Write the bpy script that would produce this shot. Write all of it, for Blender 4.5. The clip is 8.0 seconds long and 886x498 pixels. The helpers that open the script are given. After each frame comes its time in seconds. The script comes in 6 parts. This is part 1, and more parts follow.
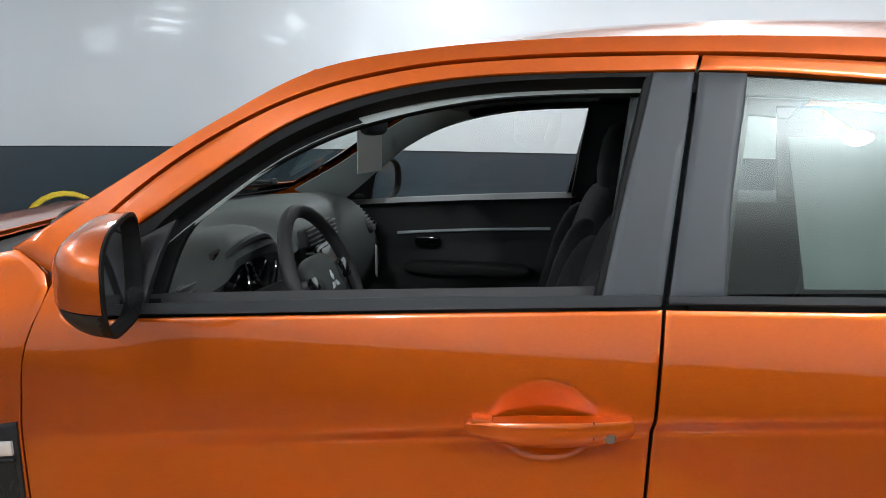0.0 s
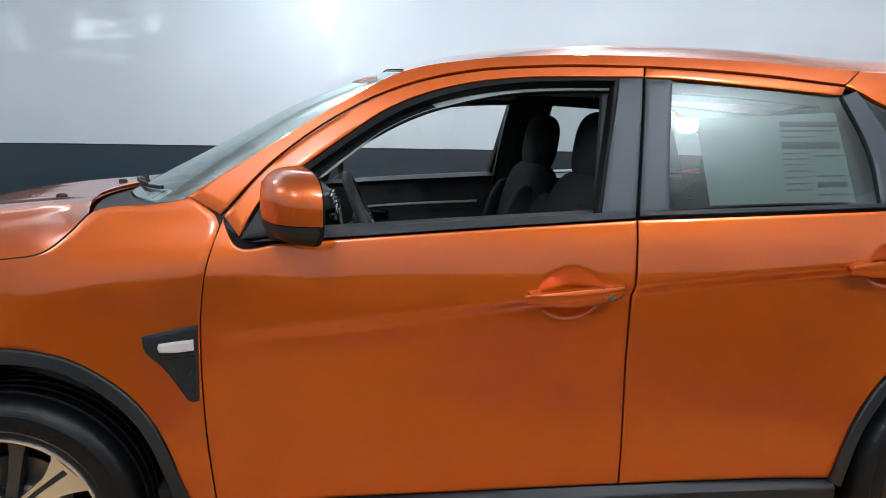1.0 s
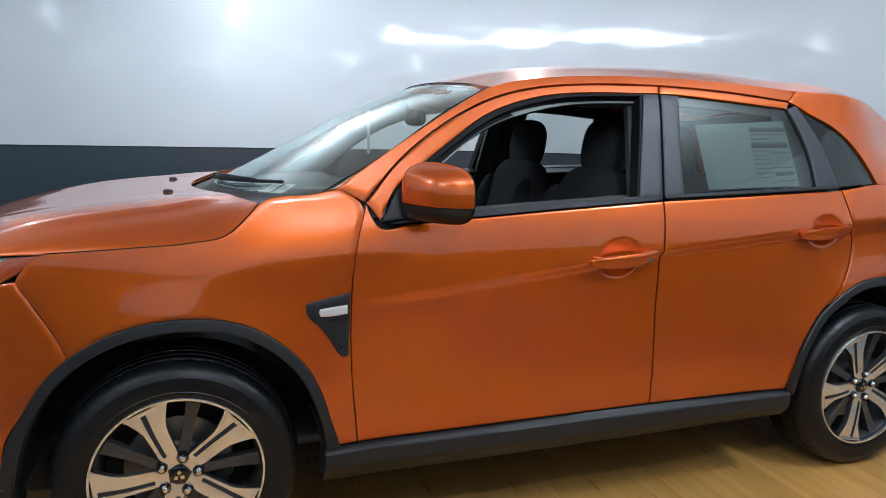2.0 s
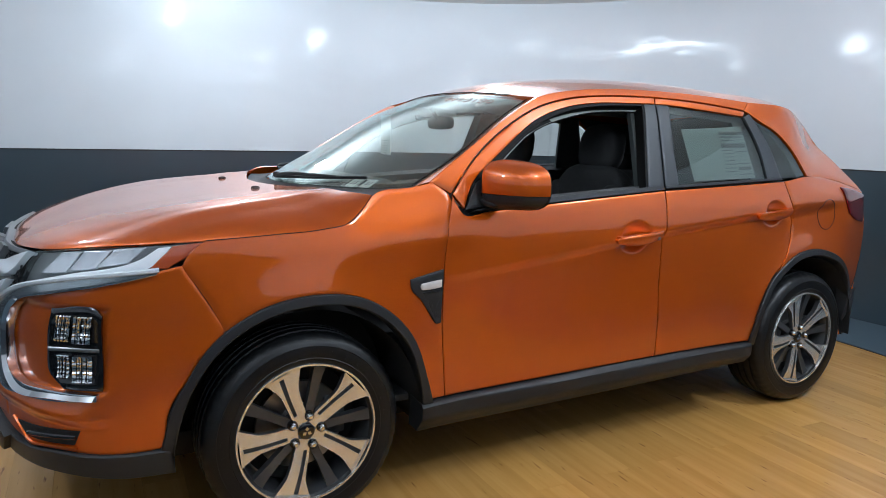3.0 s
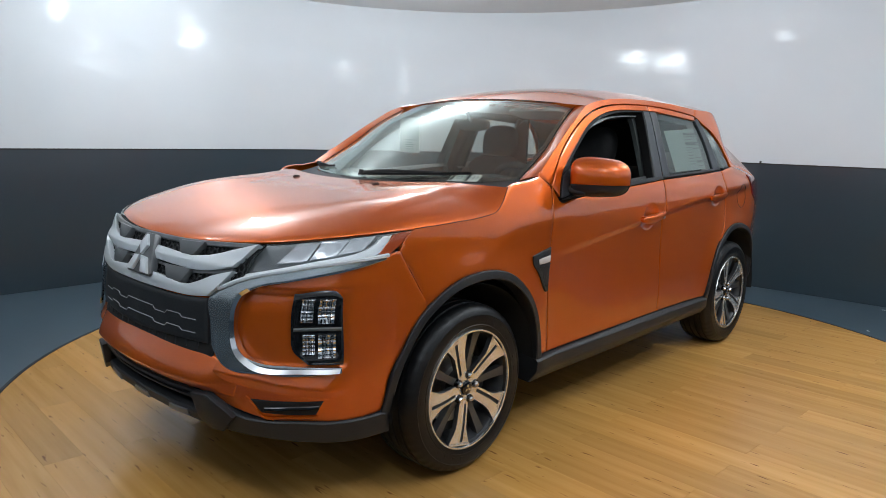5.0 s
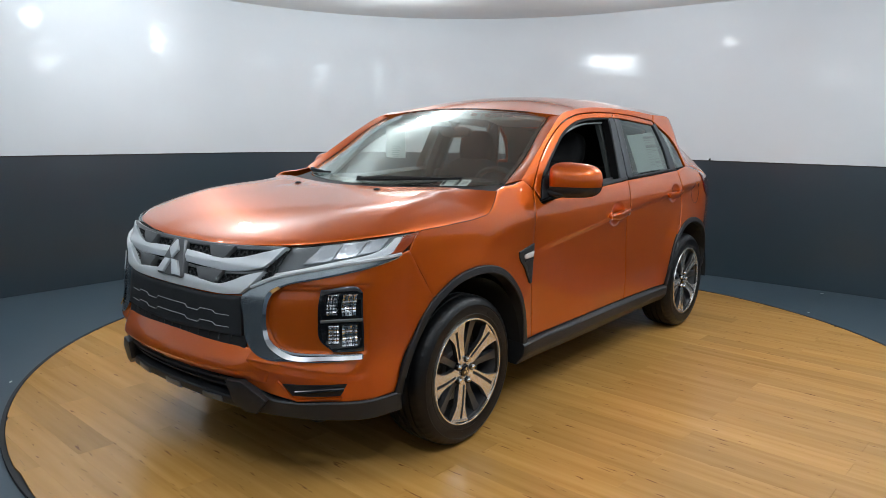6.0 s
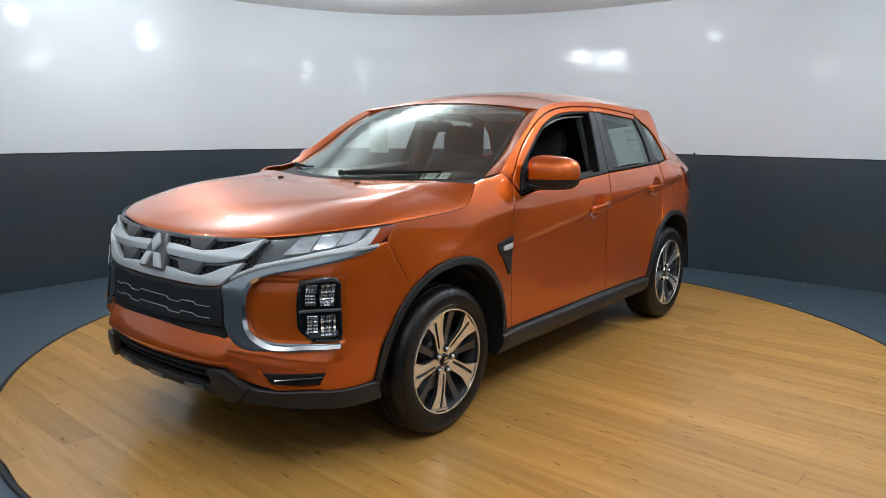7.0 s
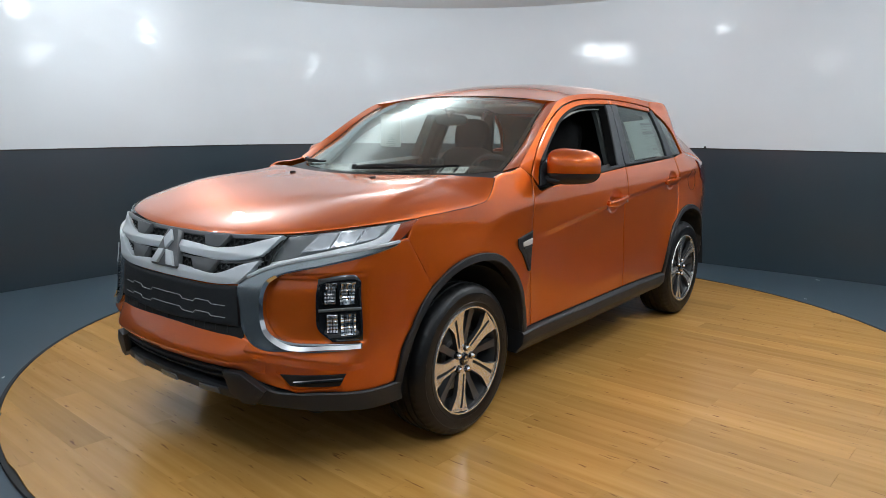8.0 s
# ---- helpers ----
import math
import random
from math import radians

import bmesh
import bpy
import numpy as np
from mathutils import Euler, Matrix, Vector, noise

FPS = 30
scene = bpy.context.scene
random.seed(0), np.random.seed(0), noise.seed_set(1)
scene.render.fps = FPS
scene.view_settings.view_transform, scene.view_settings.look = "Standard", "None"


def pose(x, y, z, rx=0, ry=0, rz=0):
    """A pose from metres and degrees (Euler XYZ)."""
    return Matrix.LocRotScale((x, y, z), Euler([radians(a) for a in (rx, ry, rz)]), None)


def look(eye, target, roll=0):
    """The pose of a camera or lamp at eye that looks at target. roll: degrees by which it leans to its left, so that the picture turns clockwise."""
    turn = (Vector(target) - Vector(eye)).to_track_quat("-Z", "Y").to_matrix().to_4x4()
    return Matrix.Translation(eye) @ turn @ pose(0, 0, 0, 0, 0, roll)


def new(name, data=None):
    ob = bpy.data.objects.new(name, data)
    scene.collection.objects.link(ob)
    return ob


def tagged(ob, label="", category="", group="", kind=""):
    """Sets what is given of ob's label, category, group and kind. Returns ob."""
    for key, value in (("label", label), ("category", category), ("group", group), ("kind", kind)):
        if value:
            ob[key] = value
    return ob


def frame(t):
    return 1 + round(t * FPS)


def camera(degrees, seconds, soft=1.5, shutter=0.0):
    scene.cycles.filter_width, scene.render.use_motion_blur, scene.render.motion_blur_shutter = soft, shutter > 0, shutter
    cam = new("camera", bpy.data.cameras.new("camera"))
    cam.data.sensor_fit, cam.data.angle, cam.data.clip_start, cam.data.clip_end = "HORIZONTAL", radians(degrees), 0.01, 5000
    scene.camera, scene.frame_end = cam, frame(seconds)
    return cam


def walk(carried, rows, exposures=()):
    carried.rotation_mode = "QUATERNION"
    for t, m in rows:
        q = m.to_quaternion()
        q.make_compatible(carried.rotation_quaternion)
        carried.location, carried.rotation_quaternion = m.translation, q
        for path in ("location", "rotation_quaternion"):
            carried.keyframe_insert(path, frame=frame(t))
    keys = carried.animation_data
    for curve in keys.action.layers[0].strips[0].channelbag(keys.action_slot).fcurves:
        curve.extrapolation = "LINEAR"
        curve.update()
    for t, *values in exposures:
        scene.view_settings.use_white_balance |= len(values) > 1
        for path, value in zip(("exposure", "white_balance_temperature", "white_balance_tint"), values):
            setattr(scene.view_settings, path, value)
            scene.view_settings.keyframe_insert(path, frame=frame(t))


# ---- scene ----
cam = camera(64.6, 8.0, 0.5)
PATH = [
    (0, (1.423, -1.927, 1.422), (1.149, 0.020, 1.055), 0.73),
    (0.5, (1.190, -2.305, 1.373), (1.192, -0.336, 1.022), 0.79),
    (1, (0.890, -2.576, 1.364), (1.131, -0.621, 1.018), 1.11),
    (1.5, (0.505, -2.761, 1.365), (0.957, -0.844, 1.021), 1.25),
    (3, (-0.721, -2.997, 1.345), (0.256, -1.281, 1.025), 1.39),
    (3.5, (-1.070, -3.022, 1.342), (0.018, -1.375, 1.021), 1.41),
    (4, (-1.466, -2.906, 1.311), (-0.252, -1.347, 0.997), 1.41),
    (4.5, (-1.747, -2.706, 1.304), (-0.422, -1.243, 0.987), 1.38),
    (5, (-2.045, -2.573, 1.343), (-0.597, -1.232, 1.023), 1.40),
    (6.5, (-2.470, -2.709, 1.414), (-0.931, -1.476, 1.081), 0.69),
    (7, (-2.421, -2.741, 1.390), (-0.880, -1.513, 1.053), 0.50),
    (7.5, (-2.400, -2.705, 1.386), (-0.859, -1.477, 1.042), 0.42),
    (8, (-2.410, -2.612, 1.376), (-0.867, -1.388, 1.027), 0.30),
]
EXPOSURES = [(0.0, 0.34, 6550, 10), (0.8, 0.24, 6280, 10), (1.5, 0.15, 5950, 10), (3.5, 0.12, 6050, 10), (4.5, 0.1, 6300, 10), (6.5, 0.05, 6500, 10), (8.0, 0.05, 6500, 10)]
walk(cam, [(t, look(eye, target, roll)) for t, eye, target, roll in PATH], EXPOSURES)

scene.view_settings.exposure = 0.0

# ---- world and lamps: a closed round photo studio lit from its ceiling ----
world = bpy.data.worlds.new("world")
scene.world = world
world.use_nodes = True
world.node_tree.nodes["Background"].inputs[0].default_value = (0.02, 0.022, 0.025, 1)
world.node_tree.nodes["Background"].inputs[1].default_value = 0.3

ROOM_X, ROOM_Y, CEILING = 0.61, -0.17, 2.69
WALL_X, WALL_Y, WALL_BEND = (-4.2, 4.80), (-4.7, 3.76), 3.0
TABLE_X, TABLE_Y, TABLE_R = 1.271, -0.055, 2.745


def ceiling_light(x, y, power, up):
    """A lamp under a ceiling fitting: a small bright ball, and an added unseen disc that brightens the ceiling from
    below.
    """
    # the AREA disc faces up as extra fill; no part of the fitting emits it
    for name, kind, watts, drop, turn in (("ceiling_light", "POINT", power, 0.20, 0), ("added_ceiling_fill", "AREA", up, 0.42, 180)):
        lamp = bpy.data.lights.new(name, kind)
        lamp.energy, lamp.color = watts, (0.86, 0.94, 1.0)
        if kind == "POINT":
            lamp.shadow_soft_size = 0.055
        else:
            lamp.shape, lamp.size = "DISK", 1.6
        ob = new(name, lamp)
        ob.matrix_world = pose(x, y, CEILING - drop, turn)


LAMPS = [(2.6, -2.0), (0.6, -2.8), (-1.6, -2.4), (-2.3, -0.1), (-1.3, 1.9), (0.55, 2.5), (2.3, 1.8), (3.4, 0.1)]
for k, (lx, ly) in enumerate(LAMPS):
    # first row: watts of the balls; second row: watts of the added upward fill
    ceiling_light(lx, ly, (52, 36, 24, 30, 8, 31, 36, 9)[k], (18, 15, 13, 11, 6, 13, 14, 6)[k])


# ---- materials ----
def nodes_of(name):
    m = bpy.data.materials.new(name)
    m.use_nodes = True
    nt = m.node_tree
    return m, nt, nt.nodes["Principled BSDF"]


def plain(name, color, rough=0.5, metal=0.0, coat=0.0, coat_rough=0.05, grain=0.0, grain_scale=200.0, spread=0.12, scale=6.0, spec=0.5, rough_spread=0.1):
    """A painted, moulded or metal surface with two scales of variation and a fine bump."""
    m, nt, b = nodes_of(name)
    b.inputs["Metallic"].default_value = metal
    b.inputs["Coat Weight"].default_value = coat
    b.inputs["Coat Roughness"].default_value = coat_rough
    b.inputs["Specular IOR Level"].default_value = spec
    geo = nt.nodes.new("ShaderNodeTexCoord")
    big = nt.nodes.new("ShaderNodeTexNoise")
    big.inputs["Scale"].default_value, big.inputs["Detail"].default_value = scale, 5
    nt.links.new(geo.outputs["Object"], big.inputs["Vector"])
    ramp = nt.nodes.new("ShaderNodeMix")
    ramp.data_type = "RGBA"
    ramp.inputs[6].default_value = (*[c * (1 - spread) for c in color], 1)
    ramp.inputs[7].default_value = (*[min(1, c * (1 + spread)) for c in color], 1)
    nt.links.new(big.outputs["Fac"], ramp.inputs[0])
    nt.links.new(ramp.outputs[2], b.inputs["Base Color"])
    rr = nt.nodes.new("ShaderNodeMapRange")
    rr.inputs[3].default_value, rr.inputs[4].default_value = max(0.02, rough * (1 - rough_spread)), min(1, rough * (1 + rough_spread))
    nt.links.new(big.outputs["Fac"], rr.inputs[0])
    nt.links.new(rr.outputs[0], b.inputs["Roughness"])
    if grain:
        fine = nt.nodes.new("ShaderNodeTexNoise")
        fine.inputs["Scale"].default_value = grain_scale
        nt.links.new(geo.outputs["Object"], fine.inputs["Vector"])
        bump = nt.nodes.new("ShaderNodeBump")
        bump.inputs["Strength"].default_value, bump.inputs["Distance"].default_value = grain, 0.002
        nt.links.new(fine.outputs["Fac"], bump.inputs["Height"])
        nt.links.new(bump.outputs[0], b.inputs["Normal"])
    return m


def glass(name, tint, gloss=1.0, base=0.04):
    """A thin pane: what lies behind shows through its tint, and it mirrors more at a slant."""
    m, nt, b = nodes_of(name)
    nt.nodes.remove(b)
    out = nt.nodes["Material Output"]
    clear, shine, mix, lw = (nt.nodes.new("ShaderNode" + k) for k in ("BsdfTransparent", "BsdfGlossy", "MixShader", "LayerWeight"))
    clear.inputs[0].default_value = (*tint, 1)
    shine.inputs["Roughness"].default_value = 0.01
    shine.inputs[0].default_value = (0.88 * gloss, 0.96 * gloss, 0.93 * gloss, 1)
    lw.inputs[0].default_value = 0.5
    power, scale = nt.nodes.new("ShaderNodeMath"), nt.nodes.new("ShaderNodeMath")
    power.operation, power.inputs[1].default_value = "POWER", 4.8
    scale.operation, scale.inputs[1].default_value, scale.inputs[2].default_value = "MULTIPLY_ADD", 0.90, base
    nt.links.new(lw.outputs["Facing"], power.inputs[0])
    nt.links.new(power.outputs[0], scale.inputs[0])
    nt.links.new(scale.outputs[0], mix.inputs[0])
    nt.links.new(clear.outputs[0], mix.inputs[1])
    nt.links.new(shine.outputs[0], mix.inputs[2])
    nt.links.new(mix.outputs[0], out.inputs[0])
    return m


def car_paint():
    m, nt, b = nodes_of("orange_metallic_paint")
    geo = nt.nodes.new("ShaderNodeTexCoord")
    flake = nt.nodes.new("ShaderNodeTexVoronoi")
    flake.inputs["Scale"].default_value = 900
    nt.links.new(geo.outputs["Object"], flake.inputs["Vector"])
    mix = nt.nodes.new("ShaderNodeMix")
    mix.data_type = "RGBA"
    mix.inputs[6].default_value = (0.54, 0.091, 0.003, 1)
    mix.inputs[7].default_value = (0.70, 0.138, 0.006, 1)
    nt.links.new(flake.outputs["Color"], mix.inputs[0])
    nt.links.new(mix.outputs[2], b.inputs["Base Color"])
    b.inputs["Metallic"].default_value = 0.70
    b.inputs["Specular IOR Level"].default_value = 0.05
    b.inputs["Roughness"].default_value = 0.42
    b.inputs["Coat Weight"].default_value = 1.0
    b.inputs["Coat Roughness"].default_value = 0.015
    b.inputs["Coat IOR"].default_value = 1.65
    b.inputs["Coat Tint"].default_value = (0.98, 0.93, 0.86, 1)
    peel = nt.nodes.new("ShaderNodeTexNoise")
    peel.inputs["Scale"].default_value = 260
    nt.links.new(geo.outputs["Object"], peel.inputs["Vector"])
    bump = nt.nodes.new("ShaderNodeBump")
    bump.inputs["Strength"].default_value, bump.inputs["Distance"].default_value = 0.03, 0.001
    nt.links.new(peel.outputs["Fac"], bump.inputs["Height"])
    nt.links.new(bump.outputs[0], b.inputs["Coat Normal"])
    return m


def wood():
    """Pale bamboo-like boards; each board has its own tone, with long streaks and small dark marks."""
    m, nt, b = nodes_of("pale_wood_board")
    tc, info = nt.nodes.new("ShaderNodeTexCoord"), nt.nodes.new("ShaderNodeObjectInfo")
    add = nt.nodes.new("ShaderNodeVectorMath")
    add.operation = "ADD"
    comb = nt.nodes.new("ShaderNodeCombineXYZ")
    mul = nt.nodes.new("ShaderNodeMath")
    mul.operation, mul.inputs[1].default_value = "MULTIPLY", 40.0
    nt.links.new(info.outputs["Random"], mul.inputs[0])
    for k in range(3):
        nt.links.new(mul.outputs[0], comb.inputs[k])
    nt.links.new(tc.outputs["Object"], add.inputs[0])
    nt.links.new(comb.outputs[0], add.inputs[1])
    mp = nt.nodes.new("ShaderNodeMapping")
    mp.inputs["Scale"].default_value = (1.1, 20, 20)
    nt.links.new(add.outputs[0], mp.inputs[0])
    streak = nt.nodes.new("ShaderNodeTexNoise")
    streak.inputs["Scale"].default_value, streak.inputs["Detail"].default_value = 1.0, 6
    nt.links.new(mp.outputs[0], streak.inputs["Vector"])
    spots = nt.nodes.new("ShaderNodeMapping")
    spots.inputs["Scale"].default_value = (9, 55, 55)
    nt.links.new(add.outputs[0], spots.inputs[0])
    knot = nt.nodes.new("ShaderNodeTexNoise")
    knot.inputs["Scale"].default_value, knot.inputs["Detail"].default_value = 1.0, 2
    nt.links.new(spots.outputs[0], knot.inputs["Vector"])
    ramp = nt.nodes.new("ShaderNodeValToRGB")
    ramp.color_ramp.elements[0].position, ramp.color_ramp.elements[0].color = 0.28, (0.45, 0.228, 0.052, 1)
    ramp.color_ramp.elements[1].position, ramp.color_ramp.elements[1].color = 0.74, (0.58, 0.315, 0.092, 1)
    nt.links.new(streak.outputs["Fac"], ramp.inputs[0])
    kr = nt.nodes.new("ShaderNodeMapRange")
    kr.inputs[1].default_value, kr.inputs[2].default_value = 0.675, 0.75
    nt.links.new(knot.outputs["Fac"], kr.inputs[0])
    dark = nt.nodes.new("ShaderNodeMix")
    dark.data_type = "RGBA"
    dark.inputs[7].default_value = (0.22, 0.095, 0.025, 1)
    nt.links.new(kr.outputs[0], dark.inputs[0])
    nt.links.new(ramp.outputs[0], dark.inputs[6])
    tone = nt.nodes.new("ShaderNodeMapRange")
    tone.inputs[3].default_value, tone.inputs[4].default_value = 0.87, 1.10
    nt.links.new(info.outputs["Random"], tone.inputs[0])
    hsv = nt.nodes.new("ShaderNodeHueSaturation")
    nt.links.new(tone.outputs[0], hsv.inputs["Value"])
    nt.links.new(dark.outputs[2], hsv.inputs["Color"])
    nt.links.new(hsv.outputs[0], b.inputs["Base Color"])
    b.inputs["Roughness"].default_value = 0.26
    bump = nt.nodes.new("ShaderNodeBump")
    bump.inputs["Strength"].default_value, bump.inputs["Distance"].default_value = 0.03, 0.002
    nt.links.new(streak.outputs["Fac"], bump.inputs["Height"])
    nt.links.new(bump.outputs[0], b.inputs["Normal"])
    return m


def wavy_wall(name, color, rough, wave, coat=0.0):
    """Glossy painted sheet whose surface is a little wavy, so that lamps show as broken streaks."""
    m = plain(name, color, rough, coat=coat, coat_rough=0.13, spread=0.05, scale=1.5)
    nt = m.node_tree
    b = nt.nodes["Principled BSDF"]
    tc = nt.nodes.new("ShaderNodeTexCoord")
    mp = nt.nodes.new("ShaderNodeMapping")
    mp.inputs["Scale"].default_value = (0.9, 0.9, 1.8)
    nt.links.new(tc.outputs["Object"], mp.inputs[0])
    n = nt.nodes.new("ShaderNodeTexNoise")
    n.inputs["Scale"].default_value, n.inputs["Detail"].default_value = 0.9, 2.5
    nt.links.new(mp.outputs[0], n.inputs["Vector"])
    bump = nt.nodes.new("ShaderNodeBump")
    bump.inputs["Strength"].default_value, bump.inputs["Distance"].default_value = wave, 0.1
    nt.links.new(n.outputs["Fac"], bump.inputs["Height"])
    nt.links.new(bump.outputs[0], b.inputs["Normal"])
    nt.links.new(bump.outputs[0], b.inputs["Coat Normal"])
    return m


def lit(name, color, strength):
    m, nt, b = nodes_of(name)
    b.inputs["Emission Color"].default_value = (*color, 1)
    b.inputs["Emission Strength"].default_value = strength
    return m


PAINT = car_paint()
WOOD = wood()
WALL_WHITE = wavy_wall("white_gloss_wall", (0.60, 0.635, 0.66), 0.48, 0.24, 0.22)
WALL_DARK = wavy_wall("slate_wall", (0.028, 0.046, 0.059), 0.32, 0.15, 0.3)
FLOOR_DARK = plain("slate_floor", (0.052, 0.080, 0.103), 0.42, grain=0.1, grain_scale=60, spread=0.2, scale=2.0)
CEIL_WHITE = plain("ceiling_paint", (0.80, 0.80, 0.80), 0.7, spread=0.04)
BLACK_EDGE = plain("black_rubber_edge", (0.01, 0.01, 0.01), 0.6)
TRIM_BLACK = plain("grey_black_plastic", (0.0135, 0.015, 0.017), 0.48, spec=0.42, grain=0.25, grain_scale=500)
GLOSS_BLACK = plain("gloss_black", (0.006, 0.006, 0.007), 0.12, coat=0.6)
PILLAR_FILM = plain("satin_black_film", (0.027, 0.032, 0.037), 0.5, grain=0.05, grain_scale=800)
RUBBER = plain("tyre_rubber", (0.0055, 0.006, 0.0068), 0.40, spec=0.32, grain=0.2, grain_scale=300, spread=0.25, scale=12)
SEAL = plain("black_seal", (0.007, 0.007, 0.007), 0.6, spec=0.15)
DARK = plain("dark_cavity", (0.006, 0.006, 0.006), 0.8)
SILVER = plain("satin_silver", (0.66, 0.70, 0.73), 0.34, metal=0.1, coat=0.6, spread=0.04)
TRIM_SILVER = plain("grey_silver_trim", (0.42, 0.46, 0.49), 0.16, metal=0.9, coat=0.6, spread=0.04)
LINE_GREY = plain("pale_raised_line", (0.30, 0.31, 0.32), 0.4)
CHROME = plain("chrome", (0.75, 0.76, 0.78), 0.07, metal=1.0, spread=0.03)
ALLOY = plain("machined_alloy", (0.80, 0.79, 0.76), 0.22, metal=0.8, grain=0.1, grain_scale=900, spread=0.06)
ALLOY_DARK = plain("dark_grey_alloy", (0.045, 0.047, 0.05), 0.35, metal=0.3, coat=0.4)
STEEL = plain("brake_steel", (0.35, 0.34, 0.33), 0.4, metal=1.0)
GLASS_CLEAR = glass("clear_glass", (0.945, 0.985, 0.968), base=0.10)
GLASS_TINT = glass("privacy_glass", (0.64, 0.70, 0.68), base=0.12)
GLASS_LAMP = glass("lamp_lens", (0.95, 0.96, 0.97), base=0.05)
LAMP_BOWL = plain("lamp_reflector", (0.74, 0.76, 0.79), 0.26, metal=0.6)
FOG_BOWL = plain("faceted_chrome", (0.62, 0.64, 0.66), 0.12, metal=1.0)
LAMP_GREY = plain("lamp_bezel", (0.16, 0.165, 0.17), 0.3, metal=0.5)
AMBER = plain("amber_lens", (0.42, 0.07, 0.015), 0.1, coat=1.0)
RED_LENS = plain("red_lens", (0.10, 0.004, 0.006), 0.08, coat=1.0)
WHITE_LENS = plain("clear_indicator_lens", (0.65, 0.6, 0.57), 0.15, coat=0.8)
CABIN_GREY = plain("dark_dash_plastic", (0.046, 0.053, 0.051), 0.6, grain=0.5, grain_scale=350)
CABIN_LIGHT = plain("grey_pillar_trim", (0.34, 0.37, 0.355), 0.7, grain=0.3, grain_scale=400)
CABIN_BLACK = plain("black_cabin_plastic", (0.036, 0.036, 0.037), 0.6, spec=0.3, grain=0.3, grain_scale=350)
CLOTH = plain("black_seat_cloth", (0.026, 0.026, 0.027), 0.95, grain=0.8, grain_scale=700, spread=0.3, scale=30, spec=0.2)
PAPER = plain("white_paper", (0.75, 0.77, 0.74), 0.8, spread=0.03)
PAPER_GREEN = plain("pale_green_paper", (0.36, 0.45, 0.41), 0.8, spread=0.03)
LABEL_BACK = plain("thin_printed_paper", (0.16, 0.195, 0.18), 0.8, spread=0.08)
LABEL_INK = plain("grey_print", (0.055, 0.06, 0.06), 0.7)
INK = plain("dark_ink", (0.03, 0.03, 0.035), 0.7)
CHALK = plain("pale_wax_marker", (0.62, 0.42, 0.36), 0.8)
LIGHT_BAR = plain("white_light_guide", (0.90, 0.92, 0.93), 0.25, coat=0.5, spread=0.02)
MIRROR = plain("mirror_glass", (0.85, 0.87, 0.88), 0.015, metal=1.0, spread=0.01)
YELLOW = plain("yellow_cord", (0.75, 0.52, 0.02), 0.45)
GREEN_TAG = plain("yellow_green_sticker", (0.55, 0.62, 0.10), 0.6)


# ---- mesh tools ----
def thing(name, label, category, x=0, y=0, z=0, group="", kind=""):
    ob = new(name)
    ob.empty_display_size = 0.1
    ob.location = (x, y, z)
    return tagged(ob, label, category, group, kind)


def finish(name, bm, material, parent=None, label="", smooth=True, place=None):
    me = bpy.data.meshes.new(name)
    bm.normal_update()
    bm.to_mesh(me)
    bm.free()
    if smooth:
        for p in me.polygons:
            p.use_smooth = True
        me.set_sharp_from_angle(angle=radians(38))
    me.materials.append(material)
    ob = new(name, me)
    if place is not None:
        ob.matrix_world = place
    if parent:
        ob.parent = parent
        if parent.type == "EMPTY":
            ob.matrix_parent_inverse = Matrix.Translation(-parent.location)
    if label:
        ob["label"] = label
    return ob


def part(name, bm, material, parent, label="", smooth=True):
    return finish(name, bm, material, parent, label, smooth)


def mirror(bm):
    for v in bm.verts:
        v.co.y = -v.co.y
    bmesh.ops.reverse_faces(bm, faces=bm.faces[:])
    return bm


def spline(pts, n):
    """n + 1 points along a smooth curve through pts, evenly by chord."""
    pts = [tuple(p) for p in pts]
    d = [0.0]
    for a, b in zip(pts, pts[1:]):
        d.append(d[-1] + math.dist(a, b))
    dim = len(pts[0])

    def tangent(i):
        if i == 0:
            return [(pts[1][k] - pts[0][k]) / (d[1] - d[0]) for k in range(dim)]
        if i == len(pts) - 1:
            return [(pts[-1][k] - pts[-2][k]) / (d[-1] - d[-2]) for k in range(dim)]
        h0, h1 = d[i] - d[i - 1], d[i + 1] - d[i]
        return [((pts[i][k] - pts[i - 1][k]) / h0 * h1 + (pts[i + 1][k] - pts[i][k]) / h1 * h0) / (h0 + h1) for k in range(dim)]
    tans = [tangent(i) for i in range(len(pts))]
    out, i = [], 0
    for j in range(n + 1):
        t = d[-1] * j / n
        while i < len(pts) - 2 and t > d[i + 1]:
            i += 1
        h = d[i + 1] - d[i]
        u = (t - d[i]) / h
        a, b, c, e = (1 + 2 * u) * (1 - u) ** 2, u * (1 - u) ** 2 * h, u * u * (3 - 2 * u), u * u * (u - 1) * h
        out.append(tuple(a * pts[i][k] + b * tans[i][k] + c * pts[i + 1][k] + e * tans[i + 1][k] for k in range(dim)))
    return out


def at(poly, u):
    f = max(0.0, min(1.0, u)) * (len(poly) - 1)
    i = min(int(f), len(poly) - 2)
    return tuple(a + (b - a) * (f - i) for a, b in zip(poly[i], poly[i + 1]))


